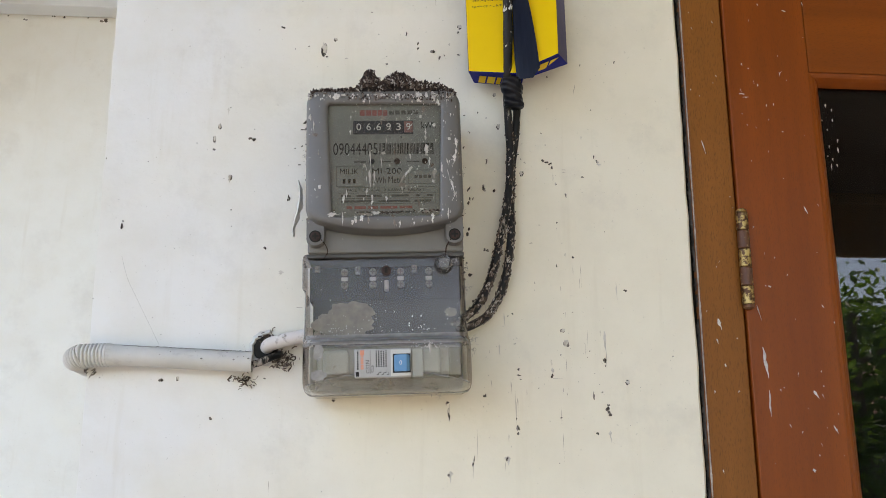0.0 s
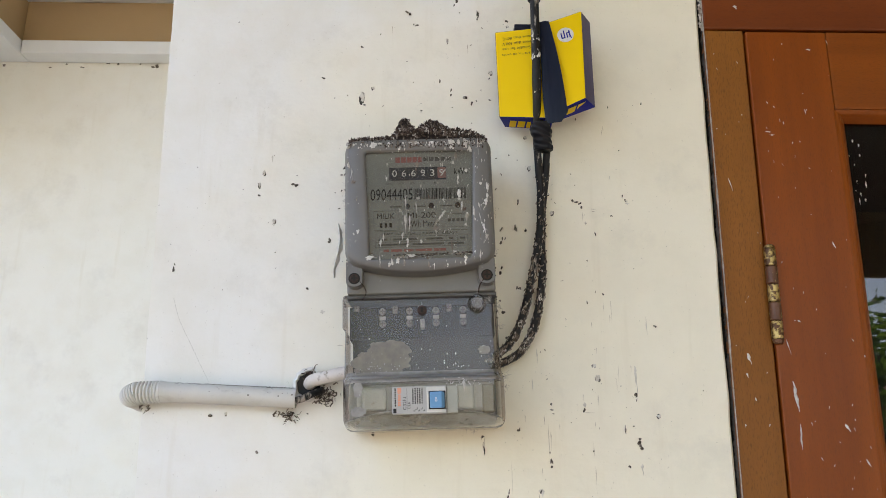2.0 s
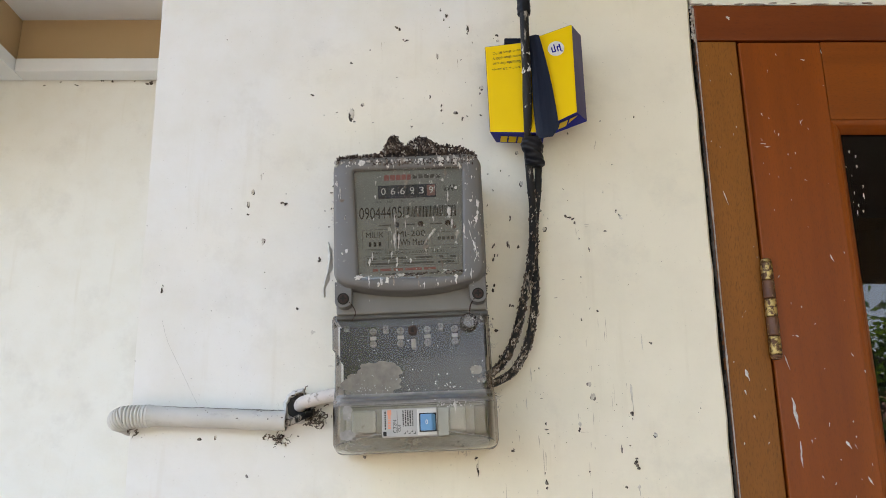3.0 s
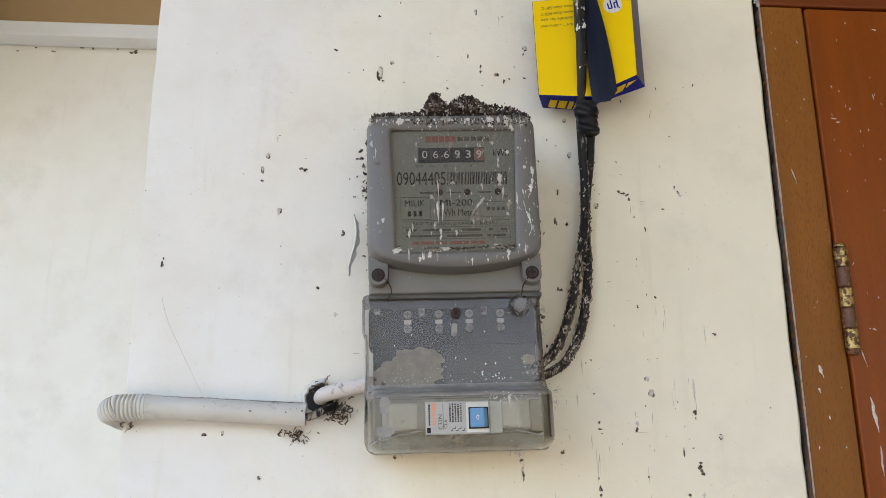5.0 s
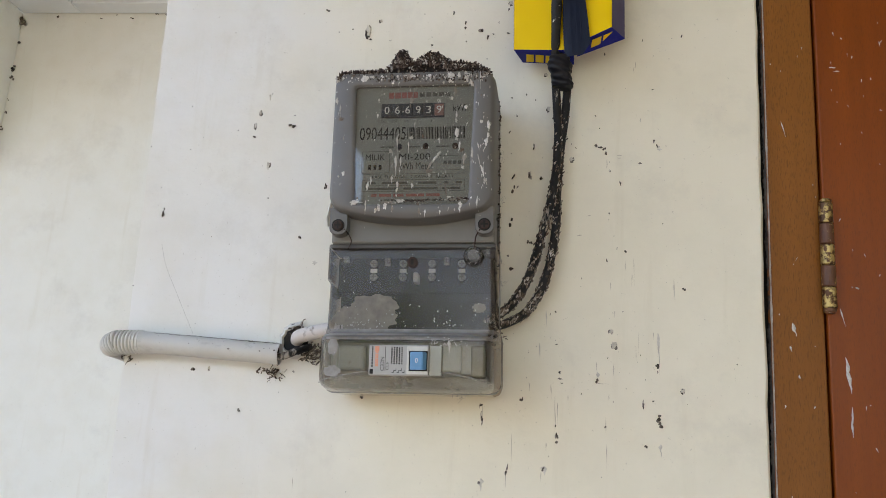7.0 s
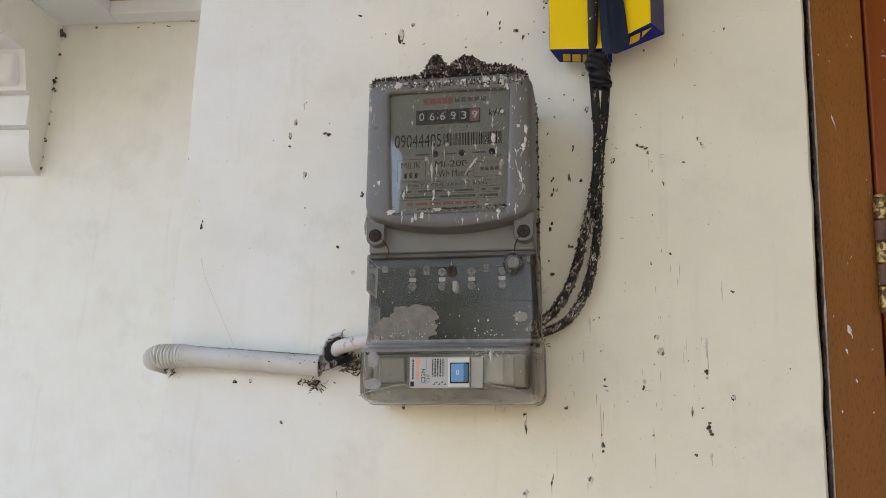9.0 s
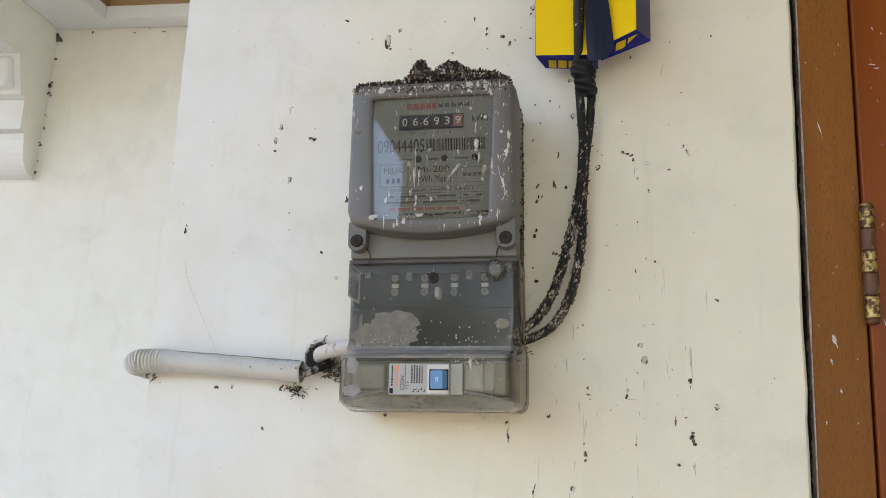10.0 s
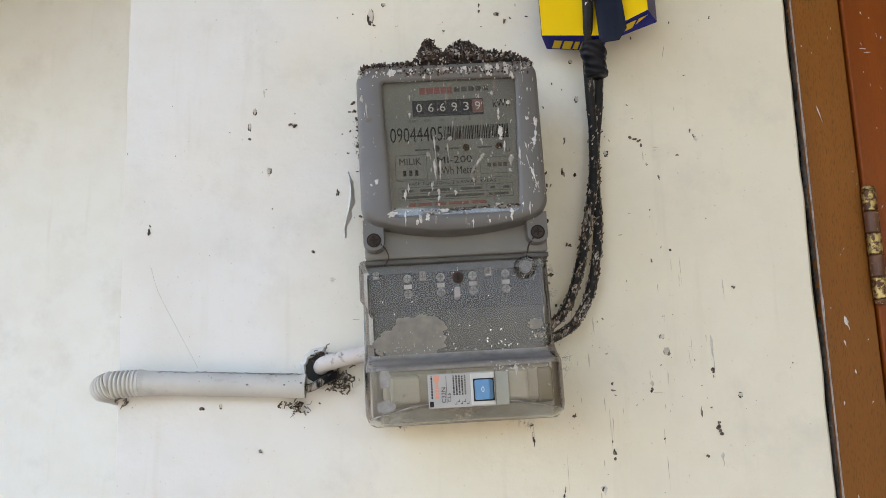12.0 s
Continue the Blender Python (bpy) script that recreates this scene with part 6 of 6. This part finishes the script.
def straw():
    rng = random.Random(9)
    bm = bmesh.new()
    for cx, cz, n, ru, rv in ( (-0.1045, 1.7035, 46, 0.008, 0.0045), (-0.0770, 1.7195, 110, 0.008, 0.006), (-0.0885, 1.7365, 20, 0.008, 0.003), (-0.215, 1.7075, 10, 0.005, 0.002), (0.060, 1.735, 8, 0.004, 0.004)):
        for k in range(n):
            p = Vector((cx + rng.gauss(0, ru * 0.6), WALL_Y - rng.uniform(0.0005, 0.006), cz + rng.gauss(0, rv * 0.6)))
            a, ln = rng.gauss(0.7, 0.8), rng.uniform(0.001, 0.0045)
            q = Vector((math.cos(a), rng.uniform(-0.25, 0.25), math.sin(a))) * ln
            bend = Vector((rng.uniform(-1, 1), 0, rng.uniform(-1, 1))) * 0.0012
            e = p + q
            e.y = min(e.y, WALL_Y - 0.0003)
            tube([p, p + q * 0.5 + bend, e], rng.uniform(0.00018, 0.00065), 4, bm)
    web = bmesh.new()
    for u, d, v, n, ru in ((41.4, 57, -16.9, 90, 6.5), (50, 52, -14, 40, 4), (57.5, 40, -18, 40, 4), (58.5, 30, -30, 30, 4), (-57.5, 30, 88, 30, 4), (-58, 24, 76, 34, 5), (-58, 20, 60, 20, 4), (57.5, 72, -74, 26, 4), (59, 60, -80, 16, 3), (-36, 62, -107, 16, 3), (30, 60, -108, 18, 4), (36, 58, -110, 14, 3), (58, 30, 60, 20, 4), (58, 24, 30, 20, 4)):
        for k in range(n):
            a, ln = rng.uniform(0, 6.28), rng.uniform(0.8, 3.0)
            q = ru * 0.7 * abs(rng.gauss(0, 1)) ** 0.6
            b = rng.uniform(0, 6.28)
            p = METER_M @ (Vector((u + q * math.cos(b), -d + rng.uniform(-2, 2), v + q * math.sin(b))) * MM)
            e = p + Vector((math.cos(a), rng.uniform(-0.3, 0.3), math.sin(a))) * ln * MM
            tube([p, (p + e) / 2 + Vector((rng.uniform(-1, 1), 0, rng.uniform(-1, 1))) * 0.8 * MM, e], rng.uniform(0.03, 0.12) * MM, 4, web)
    tagged(part("cobweb_tufts", web, COBWEB), "dusty cobweb tufts clinging to the meter's edges", "cobweb", kind="stuff")
    tagged(part("straw_bits", bm, TWIG), "bits of dead straw and cobweb under the conduit", "debris", kind="stuff")
    # curled strip of loose paint beside the meter
    rows = []
    for k in range(25):
        t = k / 24
        x = -0.0715 + 0.0040 * math.sin(math.pi * min(1.0, t * 1.15)) - 0.0016 * t + 0.0004 * noise.noise((t * 12, 2, 4))
        w = 0.0016 * (0.25 + math.sin(math.pi * (0.05 + 0.9 * t))) * (1 + 0.7 * noise.noise((t * 9, 0, 4)))
        y = 0.6180 - 0.010 * math.sin(math.pi * t * 0.95)
        z = 1.8605 - 0.0460 * t
        rows.append([(x - w, y, z), (x - 0.2 * w, y - 0.0018, z + 0.0006), (x + w, y + 0.0010, z), (x + 0.1 * w, y - 0.0008, z)])
    strip = part("paint_strip", loops(rows, True, True), PALEPART)
    tagged(strip, "curled whitish strip of loose paint beside the meter", "paint flake")
    # dirt in the recess corner and under its ledge
    bm = bmesh.new()
    for x, z, s in ((-0.585, 2.252, 1.8), (-0.535, 2.253, 2.2), (-0.497, 2.259, 2.0), (-0.480, 2.259, 2.2), (-0.425, 2.256, 4.2), (-0.655, 2.255, 2.4), (-0.447, 2.259, 1.2), (-0.56, 2.258, 1.2)):
        for k in range(3):
            blob(bm, (x + rng.uniform(-1, 1) * s * MM, BACK_Y - 0.0005, z + rng.uniform(-0.6, 0.6) * s * MM), (s * 0.8 * MM, 0.0010, 0.45 * s * MM), rng.uniform(-0.4, 0.4), 0.4, rng)
    for z, s, n in ((2.247, 6.0, 7), (2.209, 2.6, 3), (2.168, 3.6, 6), (2.152, 3.0, 4), (2.117, 1.4, 2), (2.098, 2.0, 3), (2.072, 2.6, 4), (2.045, 1.6, 2), (2.028, 3.0, 3)):
        for k in range(n):
            blob(bm, (-0.7085 + rng.uniform(-0.6, 0.9) * s * MM, BACK_Y - 0.001 - rng.random() * 0.004, z + rng.uniform(-1, 1) * s * MM), (0.55 * s * MM, 0.0016, 0.6 * s * MM), rng.uniform(-0.6, 0.6), 0.35, rng)
    tagged(part("recess_specks", bm, SPECKS), "dark cobweb dirt along the recess corner", "dirt", kind="stuff")


heap()
droppings()
wall_specks()
door_splashes()
straw()


# ---- garden behind, mirrored in the door glass, one tree added for the meter cover ----
def ground():
    bm = bmesh.new()
    bmesh.ops.create_grid(bm, x_segments=8, y_segments=8, size=400)
    for v in bm.verts:
        v.co.z = -0.13
    tagged(part("ground", bm, GRASS), "garden ground with grass and bare earth", "ground", kind="structure")


def tree(x, y, height, crown, seed):
    rng = random.Random(seed)
    th = thing("tree", Matrix.Translation((x, y, -0.13)))
    trunk = spline([(0, 0, 0), (0.08, 0.03, height * 0.3), (-0.03, 0.06, height * 0.6), (0.05, 0, height * 0.85)], 6)
    bm = tube(trunk, [0.13 * (1 - 0.8 * i / len(trunk)) + 0.02 for i in range(len(trunk))], 10)
    tips = []
    for k in range(16):
        t = rng.uniform(0.3, 0.95)
        s = trunk[int(t * (len(trunk) - 1))]
        a = rng.uniform(0, 6.28)
        e = s + Vector((math.cos(a), math.sin(a), rng.uniform(0.1, 0.7))) * crown * rng.uniform(0.5, 0.95)
        tube([s, (s + e) / 2 + Vector((0, 0, 0.1)), e], [0.04, 0.025, 0.01], 6, bm)
        tips += [e, (s + e) / 2]
    part("trunk", bm, BARK, th)
    bm = bmesh.new()
    for k in range(5200):
        c = rng.choice(tips) + Vector((rng.gauss(0, 1), rng.gauss(0, 1), rng.gauss(0, 0.8))) * crown * 0.24
        m = Matrix.LocRotScale(c, Euler([rng.uniform(0, 6.28) for _ in range(3)]), (1, 1, 1))
        s = rng.uniform(0.03, 0.075)
        vs = [bm.verts.new(m @ Vector(p)) for p in ((0, -s * 1.5, 0), (s * 0.6, 0, s * 0.15), (0, s * 1.5, 0), (-s * 0.6, 0, s * 0.15))]
        bm.faces.new(vs)
    part("crown", bm, LEAF, th)
    tagged(th, "leafy green garden tree out of view, mirrored only", "tree")


def neighbour():
    th = thing("house", Matrix.Translation((10.5, -19.0, -0.13)))
    part("wall", box(-4, 4, -3, 3, 0, 2.6), PAINT_PLAIN, th)
    bm = bmesh.new()
    e, r = [(-4.6, -3.6, 2.6), (4.6, -3.6, 2.6), (4.6, 3.6, 2.6), (-4.6, 3.6, 2.6)], [(-2.4, 0, 4.3), (2.4, 0, 4.3)]
    vs = [bm.verts.new(v) for v in e + r]
    for f in ((0, 1, 5, 4), (1, 2, 5), (2, 3, 4, 5), (3, 0, 4), (0, 1, 2, 3)):
        bm.faces.new([vs[i] for i in f])
    part("roof", bm, ROOFTILE, th, "red-brown tiled hip roof")
    tagged(th, "single-storey house with red-brown roof", "house")


def garden_wall():
    th = part("garden_wall", box(-12, 16, -12.2, -12.0, -0.13, 1.45, 0.01), MORTAR)
    tagged(th, "low grey rendered garden wall", "wall", kind="structure")


ground()
tree(5.9, -9.0, 4.2, 1.7, 1)
tree(8.0, -10.0, 3.8, 1.7, 2)
tree(3.4, -10.8, 2.6, 1.2, 3)
# added tree, never in view: darkens what the meter cover reflects
tree(-2.1, -9.5, 4.0, 1.3, 4)
neighbour()
garden_wall()
